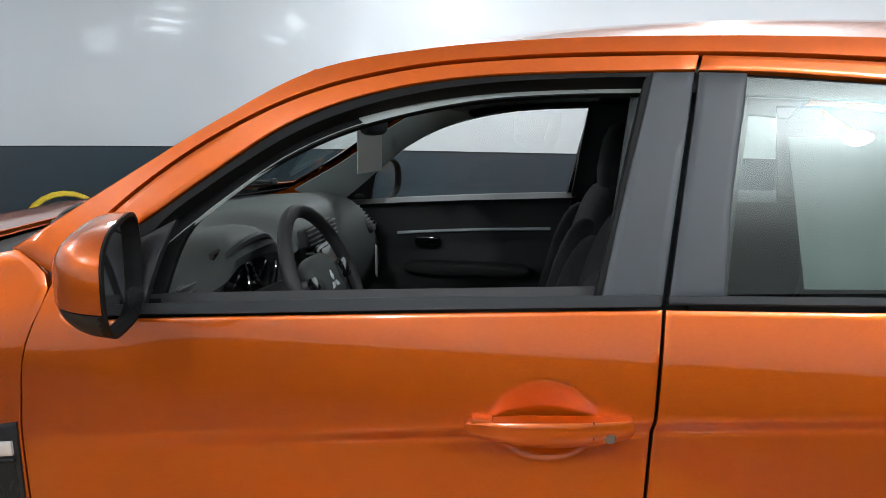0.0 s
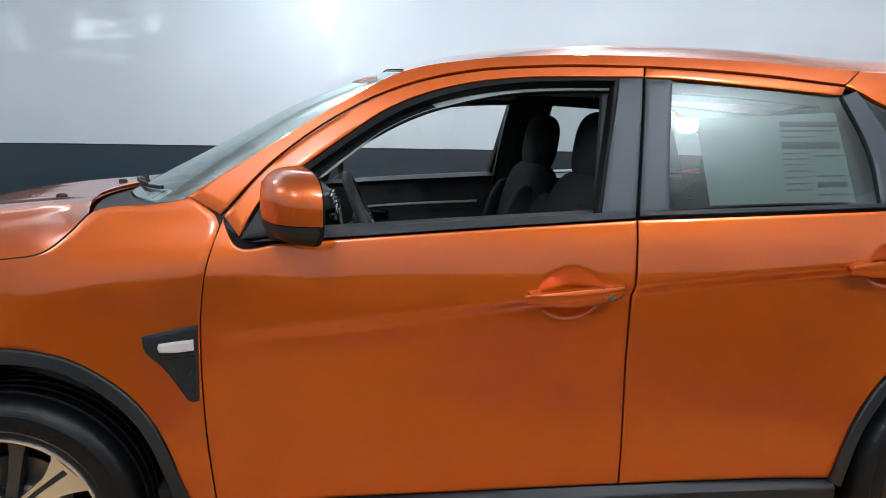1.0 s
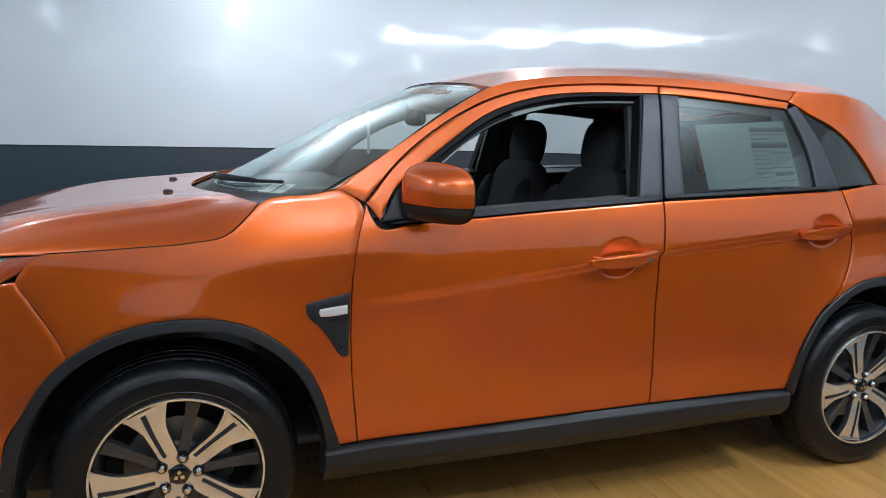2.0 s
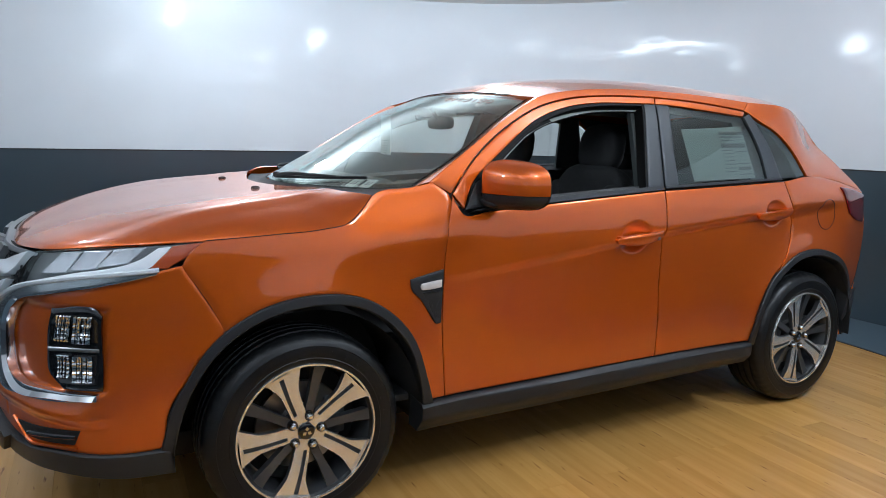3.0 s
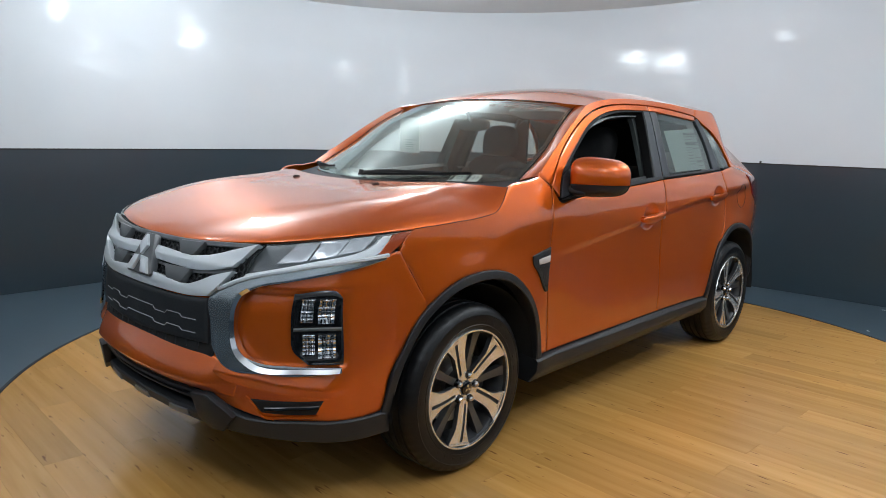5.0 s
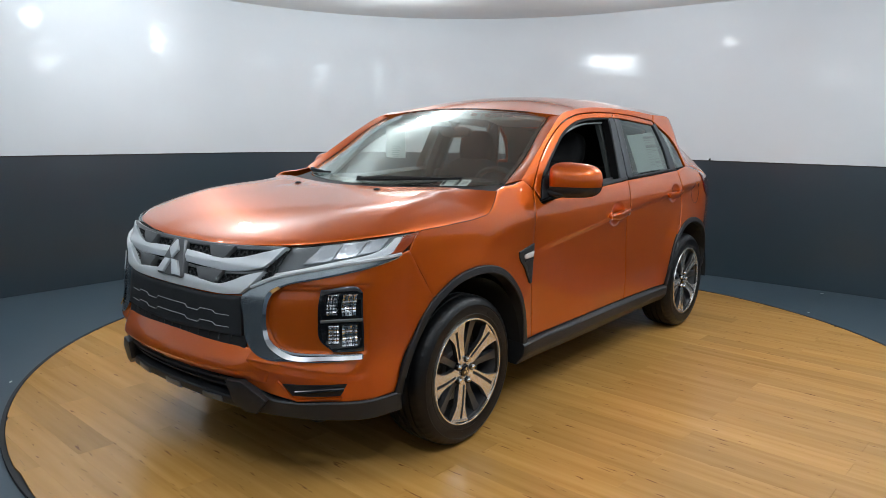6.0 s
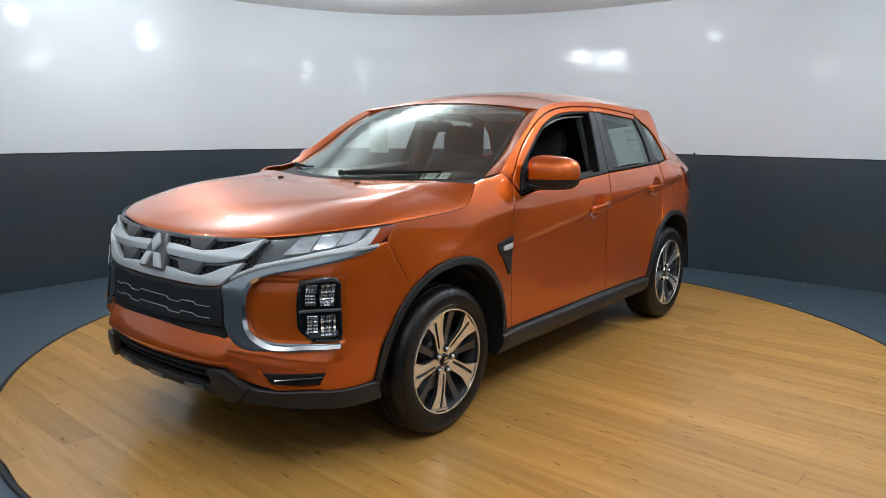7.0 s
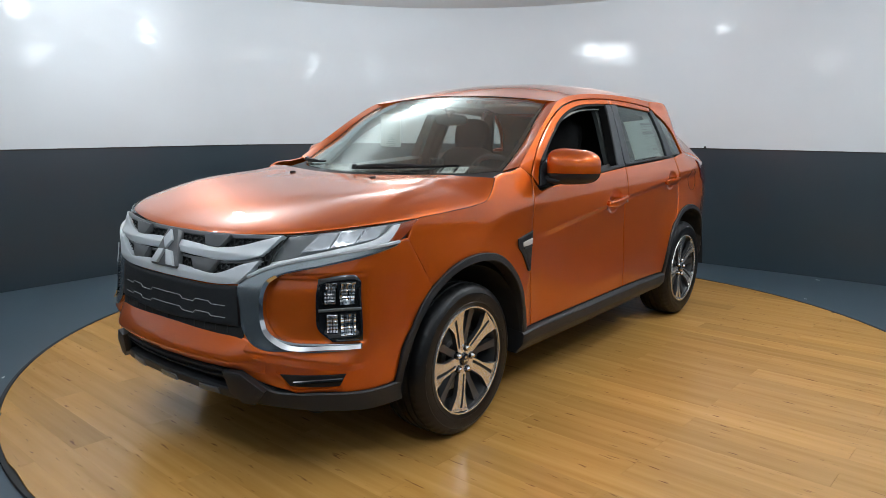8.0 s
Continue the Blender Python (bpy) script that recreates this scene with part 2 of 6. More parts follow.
def coons(bottom, top, left, right, us, vs):
    """A patch between four curves: bottom and top run left to right, left and right run upwards."""
    B, T, L, R = (spline(c, 64) if len(c) > 2 else [c[0], c[-1]] for c in (bottom, top, left, right))
    k = range(len(B[0]))
    g = []
    for u in us:
        row = []
        for v in vs:
            b, t, l, r = at(B, u), at(T, u), at(L, v), at(R, v)
            row.append(tuple((1 - v) * b[i] + v * t[i] + (1 - u) * l[i] + u * r[i]
                             - ((1 - u) * (1 - v) * B[0][i] + u * (1 - v) * B[-1][i] + (1 - u) * v * T[0][i] + u * v * T[-1][i]) for i in k))
        g.append(row)
    return g


def steps(n, edge):
    """Parameters 0..1 with a close pair at each end, for a crisp rounded rim."""
    return [0.0, edge] + [edge + (1 - 2 * edge) * i / n for i in range(1, n)] + [1 - edge, 1.0]


def grid_bm(g, flip=False, bm=None):
    bm = bm or bmesh.new()
    vs = [[bm.verts.new(p) for p in row] for row in g]
    for i in range(len(g) - 1):
        for j in range(len(g[0]) - 1):
            q = (vs[i][j], vs[i + 1][j], vs[i + 1][j + 1], vs[i][j + 1])
            bm.faces.new(q[::-1] if flip else q)
    return bm, vs


def panel(curves, n, m, off=0.0, deep=0.014, gap=0.0025, side=-1, edge=0.003, lift=None):
    """A body panel on the skin, bounded by four curves in (s, z), with its rim turned in. side 1: the far side's twin."""
    wide = max(0.02, math.dist(curves[0][0], curves[0][-1]))
    tall = max(0.02, math.dist(curves[2][0], curves[2][-1]))
    us = [gap / wide + (1 - 2 * gap / wide) * u for u in steps(n, min(0.2, edge / wide))]
    vs = [gap / tall + (1 - 2 * gap / tall) * v for v in steps(m, min(0.2, edge / tall))]
    g = coons(*curves, us, vs)
    N, M = len(g), len(g[0])
    P = []
    for i, row in enumerate(g):
        line = []
        for j, (s, z) in enumerate(row):
            o = off + (lift(s, z) if lift else 0)
            if i in (0, N - 1) or j in (0, M - 1):
                o -= edge * 0.6
            line.append(skin(s, z, o))
        P.append(line)
    bm, V = grid_bm(P)
    ring = [(i, 0) for i in range(N)] + [(N - 1, j) for j in range(1, M)] + [(i, M - 1) for i in range(N - 2, -1, -1)] + [(0, j) for j in range(M - 2, 0, -1)]
    inner = []
    for i, j in ring:
        s, z = g[i][j]
        inner.append(bm.verts.new(skin(s, z, off - deep)))
    for k in range(len(ring)):
        a, b = ring[k], ring[(k + 1) % len(ring)]
        bm.faces.new((V[b[0]][b[1]], V[a[0]][a[1]], inner[k], inner[(k + 1) % len(ring)]))
    return mirror(bm) if side > 0 else bm


def slab(g, deep, flip=False):
    """A sheet of given thickness under the grid g, by its own normals."""
    bm, V = grid_bm(g, flip)
    bm.normal_update()
    back = [[bm.verts.new(v.co - v.normal * deep) for v in row] for row in V]
    N, M = len(g), len(g[0])
    for i in range(N - 1):
        for j in range(M - 1):
            q = (back[i][j], back[i][j + 1], back[i + 1][j + 1], back[i + 1][j])
            bm.faces.new(q[::-1] if flip else q)
    ring = [(i, 0) for i in range(N)] + [(N - 1, j) for j in range(1, M)] + [(i, M - 1) for i in range(N - 2, -1, -1)] + [(0, j) for j in range(M - 2, 0, -1)]
    for k in range(len(ring)):
        a, b = ring[k], ring[(k + 1) % len(ring)]
        q = (V[b[0]][b[1]], V[a[0]][a[1]], back[a[0]][a[1]], back[b[0]][b[1]])
        bm.faces.new(q[::-1] if flip else q)
    return bm


def box(cx, cy, cz, dx, dy, dz, bevel=0.004, segments=2, bm=None, turn=None):
    bm = bm or bmesh.new()
    r = bmesh.ops.create_cube(bm, size=1)
    vs = r["verts"]
    bmesh.ops.scale(bm, vec=(dx, dy, dz), verts=vs)
    if bevel:
        es = list({e for v in vs for e in v.link_edges})
        r = bmesh.ops.bevel(bm, geom=es + vs, offset=min(bevel, 0.45 * min(dx, dy, dz)), segments=segments, profile=0.5, affect="EDGES")
        vs = list({v for v in r["verts"]} | {v for f in r["faces"] for v in f.verts} | {v for v in vs if v.is_valid})
    if turn:
        bmesh.ops.rotate(bm, cent=(0, 0, 0), matrix=turn, verts=vs)
    bmesh.ops.translate(bm, vec=(cx, cy, cz), verts=vs)
    return bm


def tube(pts, radius, sides=8, bm=None, closed=False, flat=1.0, radii=None):
    """A round bar along points."""
    bm = bm or bmesh.new()
    P = [Vector(p) for p in pts]
    n = len(P)
    rings, up = [], None
    for i in range(n):
        a, b = P[(i - 1) % n if closed else max(0, i - 1)], P[(i + 1) % n if closed else min(n - 1, i + 1)]
        t = (b - a).normalized()
        if up is None:
            up = Vector((0, 0, 1)) if abs(t.z) < 0.9 else Vector((1, 0, 0))
        u = (up - t * up.dot(t)).normalized()
        up = u
        w = t.cross(u)
        r = radii[i] if radii else radius
        rings.append([bm.verts.new(P[i] + u * (r * math.cos(2 * math.pi * k / sides)) + w * (flat * r * math.sin(2 * math.pi * k / sides))) for k in range(sides)])
    for i in range(n if closed else n - 1):
        a, b = rings[i], rings[(i + 1) % n]
        for k in range(sides):
            bm.faces.new((a[k], a[(k + 1) % sides], b[(k + 1) % sides], b[k]))
    if not closed:
        bm.faces.new(rings[0][::-1])
        bm.faces.new(rings[-1])
    return bm


def lathe(profile, sides, bm=None, m=None):
    """Turn (radius, y) points about the y axis; m places the result."""
    bm = bm or bmesh.new()
    m = m or Matrix()
    rings = []
    for r, y in profile:
        if r < 1e-6:
            rings.append([bm.verts.new(m @ Vector((0, y, 0)))])
        else:
            rings.append([bm.verts.new(m @ Vector((r * math.cos(2 * math.pi * k / sides), y, r * math.sin(2 * math.pi * k / sides)))) for k in range(sides)])
    for a, b in zip(rings, rings[1:]):
        for k in range(sides):
            q = [a[k % len(a)], a[(k + 1) % len(a)], b[(k + 1) % len(b)], b[k % len(b)]]
            q = [v for i, v in enumerate(q) if v not in q[:i]]
            if len(q) > 2:
                bm.faces.new(q)
    return bm


def prism(outline, deep, place, bevel=0.0, bm=None):
    """A flat outline in (x, y) raised to deep along z, placed by a function of (x, y, z)."""
    bm = bm or bmesh.new()
    area = sum(a[0] * b[1] - b[0] * a[1] for a, b in zip(outline, outline[1:] + outline[:1]))
    pts = outline if area > 0 else outline[::-1]
    lo = [bm.verts.new(place(x, y, 0)) for x, y in pts]
    hi = [bm.verts.new(place(x, y, deep)) for x, y in pts]
    bm.faces.new(lo[::-1])
    bm.faces.new(hi)
    for i in range(len(pts)):
        j = (i + 1) % len(pts)
        bm.faces.new((lo[i], lo[j], hi[j], hi[i]))
    if bevel:
        es = [e for e in bm.edges if all(v in hi for v in e.verts)]
        bmesh.ops.bevel(bm, geom=es, offset=bevel, segments=2, profile=0.5, affect="EDGES")
    bmesh.ops.recalc_face_normals(bm, faces=bm.faces[:])
    return bm


# ---- body surface ----
def curve(keys, t):
    """Smooth monotone interpolation through (t, value) keys."""
    if t <= keys[0][0]:
        return keys[0][1]
    if t >= keys[-1][0]:
        return keys[-1][1]
    i = 0
    while t > keys[i + 1][0]:
        i += 1

    def slope(j):
        if j <= 0 or j >= len(keys) - 1:
            return 0.0 if len(keys) > 2 and j not in (0, len(keys) - 1) else secant(max(0, min(j, len(keys) - 2)))
        a, b = secant(j - 1), secant(j)
        return 0.0 if a * b <= 0 else 2 * a * b / (a + b)

    def secant(j):
        return (keys[j + 1][1] - keys[j][1]) / (keys[j + 1][0] - keys[j][0])

    h = keys[i + 1][0] - keys[i][0]
    u = (t - keys[i][0]) / h
    return ((1 + 2 * u) * (1 - u) ** 2 * keys[i][1] + u * (1 - u) ** 2 * h * slope(i)
            + u * u * (3 - 2 * u) * keys[i + 1][1] + u * u * (u - 1) * h * slope(i + 1))


def ease(a, b, t):
    u = max(0.0, min(1.0, (t - a) / (b - a)))
    return u * u * (3 - 2 * u)


SECTION = [(0.15, 0.815), (0.26, 0.838), (0.40, 0.845), (0.55, 0.85), (0.70, 0.856), (0.85, 0.862), (0.95, 0.858),
           (1.05, 0.845), (1.14, 0.82), (1.22, 0.793), (1.35, 0.746), (1.45, 0.708), (1.53, 0.667), (1.58, 0.625), (1.62, 0.56)]
LENGTHWISE = [(-0.4, -0.022), (0.0, -0.008), (0.5, -0.004), (1.2, 0.0), (2.0, 0.0), (2.6, -0.008), (2.95, -0.03), (3.2, -0.075), (3.42, -0.15)]
SHOULDER = [(-0.3, 0.80), (0.5, 0.85), (1.0, 0.90), (1.63, 0.965), (2.3, 1.02), (2.9, 1.05), (3.4, 1.06)]
WING_CREASE = [(0.0, 0.86), (0.11, 0.919), (0.182, 0.951), (0.279, 0.974), (0.389, 0.989), (0.495, 1.001), (0.80, 1.02)]
NOSE = [(0.0, -0.935), (0.2, -0.928), (0.4, -0.905), (0.6, -0.862), (0.78, -0.79), (0.9, -0.69), (0.96, -0.58), (0.985, -0.45), (1.0, -0.2)]
NOSE_LEAN = [(0.15, 0.10), (0.27, 0.03), (0.40, 0.0), (0.50, -0.015), (0.60, 0.01), (0.75, 0.025), (0.80, 0.038), (0.88, 0.068), (0.93, 0.09), (0.98, 0.12), (1.08, 0.20)]


def half_width(x, z):
    """Half the width of the body at x along the car and height z."""
    w = curve(SECTION, z) + curve(LENGTHWISE, x) * (1.0 if z < 1.1 else 1.0 + (z - 1.1) * 0.8)
    v = z - curve(SHOULDER, x)
    deep = (0.010 * ease(0.40, 0.85, x) + 0.016 * ease(0.6, 1.5, x)) * (1 - ease(2.75, 3.05, x))
    if v < 0:
        w -= deep * ease(0, -0.042, v) * (1 - ease(-0.10, -0.48, v))
    for wheel in (0.0, 2.67):
        d = math.hypot(x - wheel, z - 0.345)
        w += 0.028 * math.exp(-((d - 0.40) / 0.13) ** 2) * (0.35 + 0.65 * ease(0.3, 0.6, z))
    w -= 0.6 * max(0.0, min(z - 1.1, 0.25)) * ease(2.55, 3.08, x)
    # a crease rises from over the front wheel to the door
    if 0.0 < x < 0.80:
        v = z - curve(WING_CREASE, x)
        w += 0.009 * ease(0.02, 0.25, x) * (1 - ease(0.45, 0.80, x)) * (1 - ease(0.0, 0.12, v) if v > 0 else 1 - ease(0.0, -0.09, v))
    # front wing shoulder stands out over the wheel, cabin base tucks in ahead of the door
    if z > 0.95:
        w -= 0.009 * ease(0.93, 1.16, z) * (1 - ease(0.5, 0.95, x)) * ease(-0.4, 0.5, x)
    return w


def nose_table():
    out, s, last = [], -0.2, None
    for i in range(201):
        f = 1 - i / 200
        x, y = curve(NOSE, f), f * 0.86
        if last:
            s -= math.hypot(x - last[0], y - last[1])
        last = (x, y)
        out.append((s, f))
    return out[::-1]


NOSE_S = nose_table()
S_MID = NOSE_S[0][0]


def skin(s, z, off=0.0):
    """A point of the near side of the body: s is x along the side and arc length round the nose, off is proud of the skin."""
    def base(s, z):
        if s >= -0.2:
            return (s, -half_width(s, z), z)
        if s < S_MID:
            x, y, z = base(2 * S_MID - s, z)
            return (x, -y, z)
        lo, hi = 0, 200
        while hi - lo > 1:
            m = (lo + hi) // 2
            if NOSE_S[m][0] <= s:
                lo = m
            else:
                hi = m
        a, b = NOSE_S[lo], NOSE_S[hi]
        f = a[1] + (b[1] - a[1]) * (s - a[0]) / (b[0] - a[0])
        x = curve(NOSE, f)
        x += curve(NOSE_LEAN, z) * ease(-0.25, -0.75, x) * (1 - 0.35 * f)
        return (x, -f * half_width(max(x, -0.4), z), z)
    p = base(s, z)
    if not off:
        return p
    e = 0.004
    a, b, c, d = base(s + e, z), base(s - e, z), base(s, z + e), base(s, z - e)
    u = [a[k] - b[k] for k in range(3)]
    v = [c[k] - d[k] for k in range(3)]
    n = (u[1] * v[2] - u[2] * v[1], u[2] * v[0] - u[0] * v[2], u[0] * v[1] - u[1] * v[0])
    r = math.sqrt(n[0] ** 2 + n[1] ** 2 + n[2] ** 2) or 1
    return (p[0] + off * n[0] / r, p[1] + off * n[1] / r, p[2] + off * n[2] / r)


# ---- the room ----
def room_radius(a):
    """The wall's distance from the room's middle at the angle a: straight sides joined by wide round corners."""
    dx, dy = math.cos(radians(a)), math.sin(radians(a))
    wx, wy = WALL_X[dx > 0] - ROOM_X, WALL_Y[dy > 0] - ROOM_Y
    r = min(wx / dx if abs(dx) > 1e-6 else 1e9, wy / dy if abs(dy) > 1e-6 else 1e9)
    cx, cy = wx - math.copysign(WALL_BEND, wx), wy - math.copysign(WALL_BEND, wy)
    if abs(r * dx) > abs(cx) and abs(r * dy) > abs(cy) and r * dx * cx >= 0 and r * dy * cy >= 0:
        along, off = cx * dx + cy * dy, cx * dy - cy * dx
        r = along + math.sqrt(WALL_BEND ** 2 - off ** 2)
    return r


def ring_wall(name, z0, z1, inset, thick, material, label, kind="structure"):
    n = 144
    prof = [(0, z0), (0, z1), (thick, z1), (thick, z0)]
    bm = bmesh.new()
    rings = []
    for i in range(n):
        a = 360 * i / n
        r = room_radius(a) - inset
        rings.append([bm.verts.new((ROOM_X + (r + d) * math.cos(radians(a)), ROOM_Y + (r + d) * math.sin(radians(a)), z)) for d, z in prof])
    for i in range(n):
        a, b = rings[i], rings[(i + 1) % n]
        for k in range(4):
            bm.faces.new((a[k], a[(k + 1) % 4], b[(k + 1) % 4], b[k]))
    bmesh.ops.recalc_face_normals(bm, faces=bm.faces[:])
    return tagged(finish(name, bm, material), label, "wall", kind=kind)


def disc(name, radius_of, cx, cy, z, material, label, category, down=False):
    bm = bmesh.new()
    n = 144
    rings = [[bm.verts.new((cx + f * radius_of(360 * i / n) * math.cos(radians(360 * i / n)), cy + f * radius_of(360 * i / n) * math.sin(radians(360 * i / n)), z)) for i in range(n)] for f in (0.25, 0.5, 0.75, 1.0)]
    bm.faces.new(rings[0][::-1] if down else rings[0])
    for a, b in zip(rings, rings[1:]):
        for i in range(n):
            q = (a[i], b[i], b[(i + 1) % n], a[(i + 1) % n])
            bm.faces.new(q[::-1] if down else q)
    return tagged(finish(name, bm, material), label, category, kind="structure")


BAND = 1.155
ring_wall("wall_round", BAND, CEILING + 0.1, 0.0, 0.12, WALL_WHITE, "curved glossy white painted studio wall")
ring_wall("wall_dado", -0.02, BAND, 0.006, 0.12, WALL_DARK, "dark slate grey lower band of the curved wall")
ring_wall("trim", BAND - 0.006, BAND + 0.004, 0.010, 0.02, BLACK_EDGE, "thin black edge between dark band and white wall")
disc("floor", lambda a: room_radius(a) + 0.1, ROOM_X, ROOM_Y, -0.012, FLOOR_DARK, "dark blue-grey painted studio floor", "floor")
disc("ceiling", lambda a: room_radius(a) + 0.1, ROOM_X, ROOM_Y, CEILING, CEIL_WHITE, "plain white ceiling", "ceiling", down=True)

# a small dark hook on the band's top edge
hook = box(4.787, -0.252, BAND + 0.012, 0.016, 0.016, 0.022, 0.003)
tagged(finish("wall_hook", hook, BLACK_EDGE), "small black hook on the wall band's top edge", "hook")


def lamp_fitting(x, y):
    t = thing("ceiling_lamp", "round white LED lamp hung from the ceiling", "lamp", x, y, CEILING, group="ceiling lamps")
    up = Matrix.Translation((x, y, CEILING)) @ Matrix.Rotation(radians(90), 4, "X")
    part("housing", lathe([(0.0, -0.001), (0.055, -0.001), (0.06, -0.015), (0.018, -0.03), (0.018, -0.06), (0.09, -0.075), (0.10, -0.09), (0.10, -0.105), (0.0, -0.105)], 48, m=up @ Matrix.Rotation(radians(180), 4, "X")), CEIL_WHITE, t)
    return t


for lx, ly in LAMPS:
    lamp_fitting(lx, ly)


# turntable: black rim and boards
def turntable():
    t = thing("turntable", "round turntable floor of pale wooden boards with black edge", "turntable", TABLE_X, TABLE_Y, 0)
    up = Matrix.Translation((TABLE_X, TABLE_Y, 0)) @ Matrix.Rotation(radians(90), 4, "X")
    part("rim", lathe([(0.0, -0.010), (TABLE_R - 0.004, -0.010), (TABLE_R - 0.004, 0.001), (TABLE_R + 0.014, 0.001), (TABLE_R + 0.016, -0.012)], 180, m=up), BLACK_EDGE, t, "black rubber edge")
    return t


TURNTABLE = turntable()

# cord reel standing by the wall
def cord_reel():
    t = thing("cord_reel", "grey cord reel wound with yellow cord hanging on the wall band", "cord reel", -2.45, 3.30, 0.475)
    turn = Matrix.Translation((-2.44, 3.28, 0.478)) @ Matrix.Rotation(radians(42), 4, "Z")
    coil = bmesh.new()
    for k in range(5):
        ring = [turn @ Vector(((0.297 + 0.013 * (k % 2)) * math.cos(a / 24 * math.tau), -0.05 + 0.024 * k, (0.297 + 0.013 * (k % 2)) * math.sin(a / 24 * math.tau))) for a in range(24)]
        tube(ring, 0.013, 6, coil, closed=True)
    part("cord", coil, YELLOW, t, "coiled yellow cord")
    part("drum", lathe([(0.0, -0.075), (0.235, -0.075), (0.24, -0.07), (0.235, -0.06), (0.10, -0.055), (0.10, 0.055), (0.235, 0.06), (0.24, 0.075), (0.0, 0.08)], 32, m=turn), LAMP_GREY, t)
    part("bracket", box(0, 0, 0, 0.05, 0.10, 0.08, 0.006, turn=turn.to_3x3()), BLACK_EDGE, t).location = turn @ Vector((0, 0.10, 0))
    return t


cord_reel()


# small white scraps lying on the floor
def paper_scrap(x, y, turn, long):
    outline = [(-0.5, -0.14), (-0.1, -0.2), (0.35, -0.1), (0.5, 0.06), (0.1, 0.2), (-0.3, 0.12)]
    c, q = math.cos(radians(turn)), math.sin(radians(turn))
    bm = prism(outline, 0.003, lambda u, v, h: Vector((x + long * (c * u - q * v), y + long * (q * u + c * v), -0.0118 + h)))
    tagged(finish("paper_scrap", bm, PAPER), "small torn white scrap lying on the slate floor", "scrap", group="scraps on the floor")


for scrap in ((4.66, -1.40, 80, 0.030), (3.80, -1.47, 60, 0.022), (-1.03, 1.58, 35, 0.028), (-1.48, 0.47, 70, 0.028)):
    paper_scrap(*scrap)


# ---- the car ----
CAR = thing("car", "orange metallic compact SUV standing on the wooden turntable", "car", 1.335, 0, 0)
SIDES = (-1, 1)

ARCH_F = [(0.459, 0.383), (0.443, 0.47), (0.359, 0.667), (0.202, 0.793), (0.013, 0.825), (-0.153, 0.795), (-0.271, 0.729), (-0.396, 0.561), (-0.445, 0.40)]
DOOR_F_FRONT = [(0.526, 0.386), (0.507, 0.616), (0.503, 0.781), (0.508, 0.908), (0.526, 1.029), (0.560, 1.136)]
SEAM_B = [(1.607, 0.392), (1.607, 0.725), (1.611, 0.905), (1.62, 1.132)]
DOOR_R_REAR = [(2.237, 0.386), (2.28, 0.581), (2.345, 0.68), (2.46, 0.785), (2.518, 0.959), (2.48, 1.08), (2.455, 1.163)]
SEAM_W = [(-0.271, 0.729), (-0.300, 0.80), (-0.345, 0.875), (-0.392, 0.942), (-0.355, 0.990), (-0.313, 1.014)]
HOOD_SIDE = [(-0.313, 1.014), (-0.10, 1.024), (0.06, 1.034), (0.147, 1.050), (0.20, 1.092), (0.245, 1.14)]
LIP = [(-0.313, 1.014), (-0.50, 1.012), (-0.68, 1.005), (-0.88, 0.985), (-1.12, 0.966), (-1.33, 0.955), (S_MID, 0.952)]


DOORS = {}


def cup(cs, cz, rs, rz):
    """The hand recess behind a door handle."""
    def lift(s, z):
        d = math.hypot((s - cs) / rs, (z - cz) / rz)
        return -(0.020 - 0.005 * max(-1.0, min(1.0, (z - cz) / rz * 1.6))) * max(0.0, 1 - d * d) ** 0.85
    return lift


def shell():
    """The dark inner body behind the panel gaps."""
    bm = bmesh.new()
    for sd in SIDES:
        ss = [S_MID + (3.28 - S_MID) * i / 90 for i in range(91)]
        zs = [0.30 + 0.80 * j / 20 for j in range(21)]
        vs = [[bm.verts.new(Vector(skin(s, min(z, 0.94) if s < 0.2 else z, -0.03)) * 1) for z in zs] for s in ss]
        for row in vs:
            for v in row:
                if sd > 0:
                    v.co.y = -v.co.y
        for i in range(90):
            for j in range(20):
                q = (vs[i][j], vs[i + 1][j], vs[i + 1][j + 1], vs[i][j + 1])
                c = sum((v.co for v in q), Vector()) / 4
                if any(math.hypot(c.x - w, c.z - 0.345) < 0.475 and abs(c.y) > 0.6 for w in (0, 2.67)):
                    continue
                bm.faces.new(q if sd < 0 else q[::-1])
    return bm


part("inner_body", shell(), DARK, CAR)
under = box(1.2, 0, 0.27, 3.7, 1.16, 0.10, 0.03)
box(1.33, 0, 0.30, 1.75, 1.56, 0.10, 0.03, bm=under)
part("underbody", under, DARK, CAR)


def wheel_well(wx, sd):
    bm = bmesh.new()
    n = 24
    y0, y1 = 0.845, 0.50
    rows = [[bm.verts.new((wx + 0.425 * math.cos(a), sd * y, 0.345 + 0.425 * math.sin(a))) for y in (y0, y1)] for a in (radians(-4 + 188 * i / n) for i in range(n + 1))]
    for a, b in zip(rows, rows[1:]):
        bm.faces.new((a[0], a[1], b[1], b[0]))
    c = bm.verts.new((wx, sd * y1, 0.345))
    for a, b in zip(rows, rows[1:]):
        bm.faces.new((c, a[1], b[1]))
    return bm


for wx in (0.0, 2.67):
    for sd in SIDES:
        part("wheel_liner", wheel_well(wx, sd), DARK, CAR)

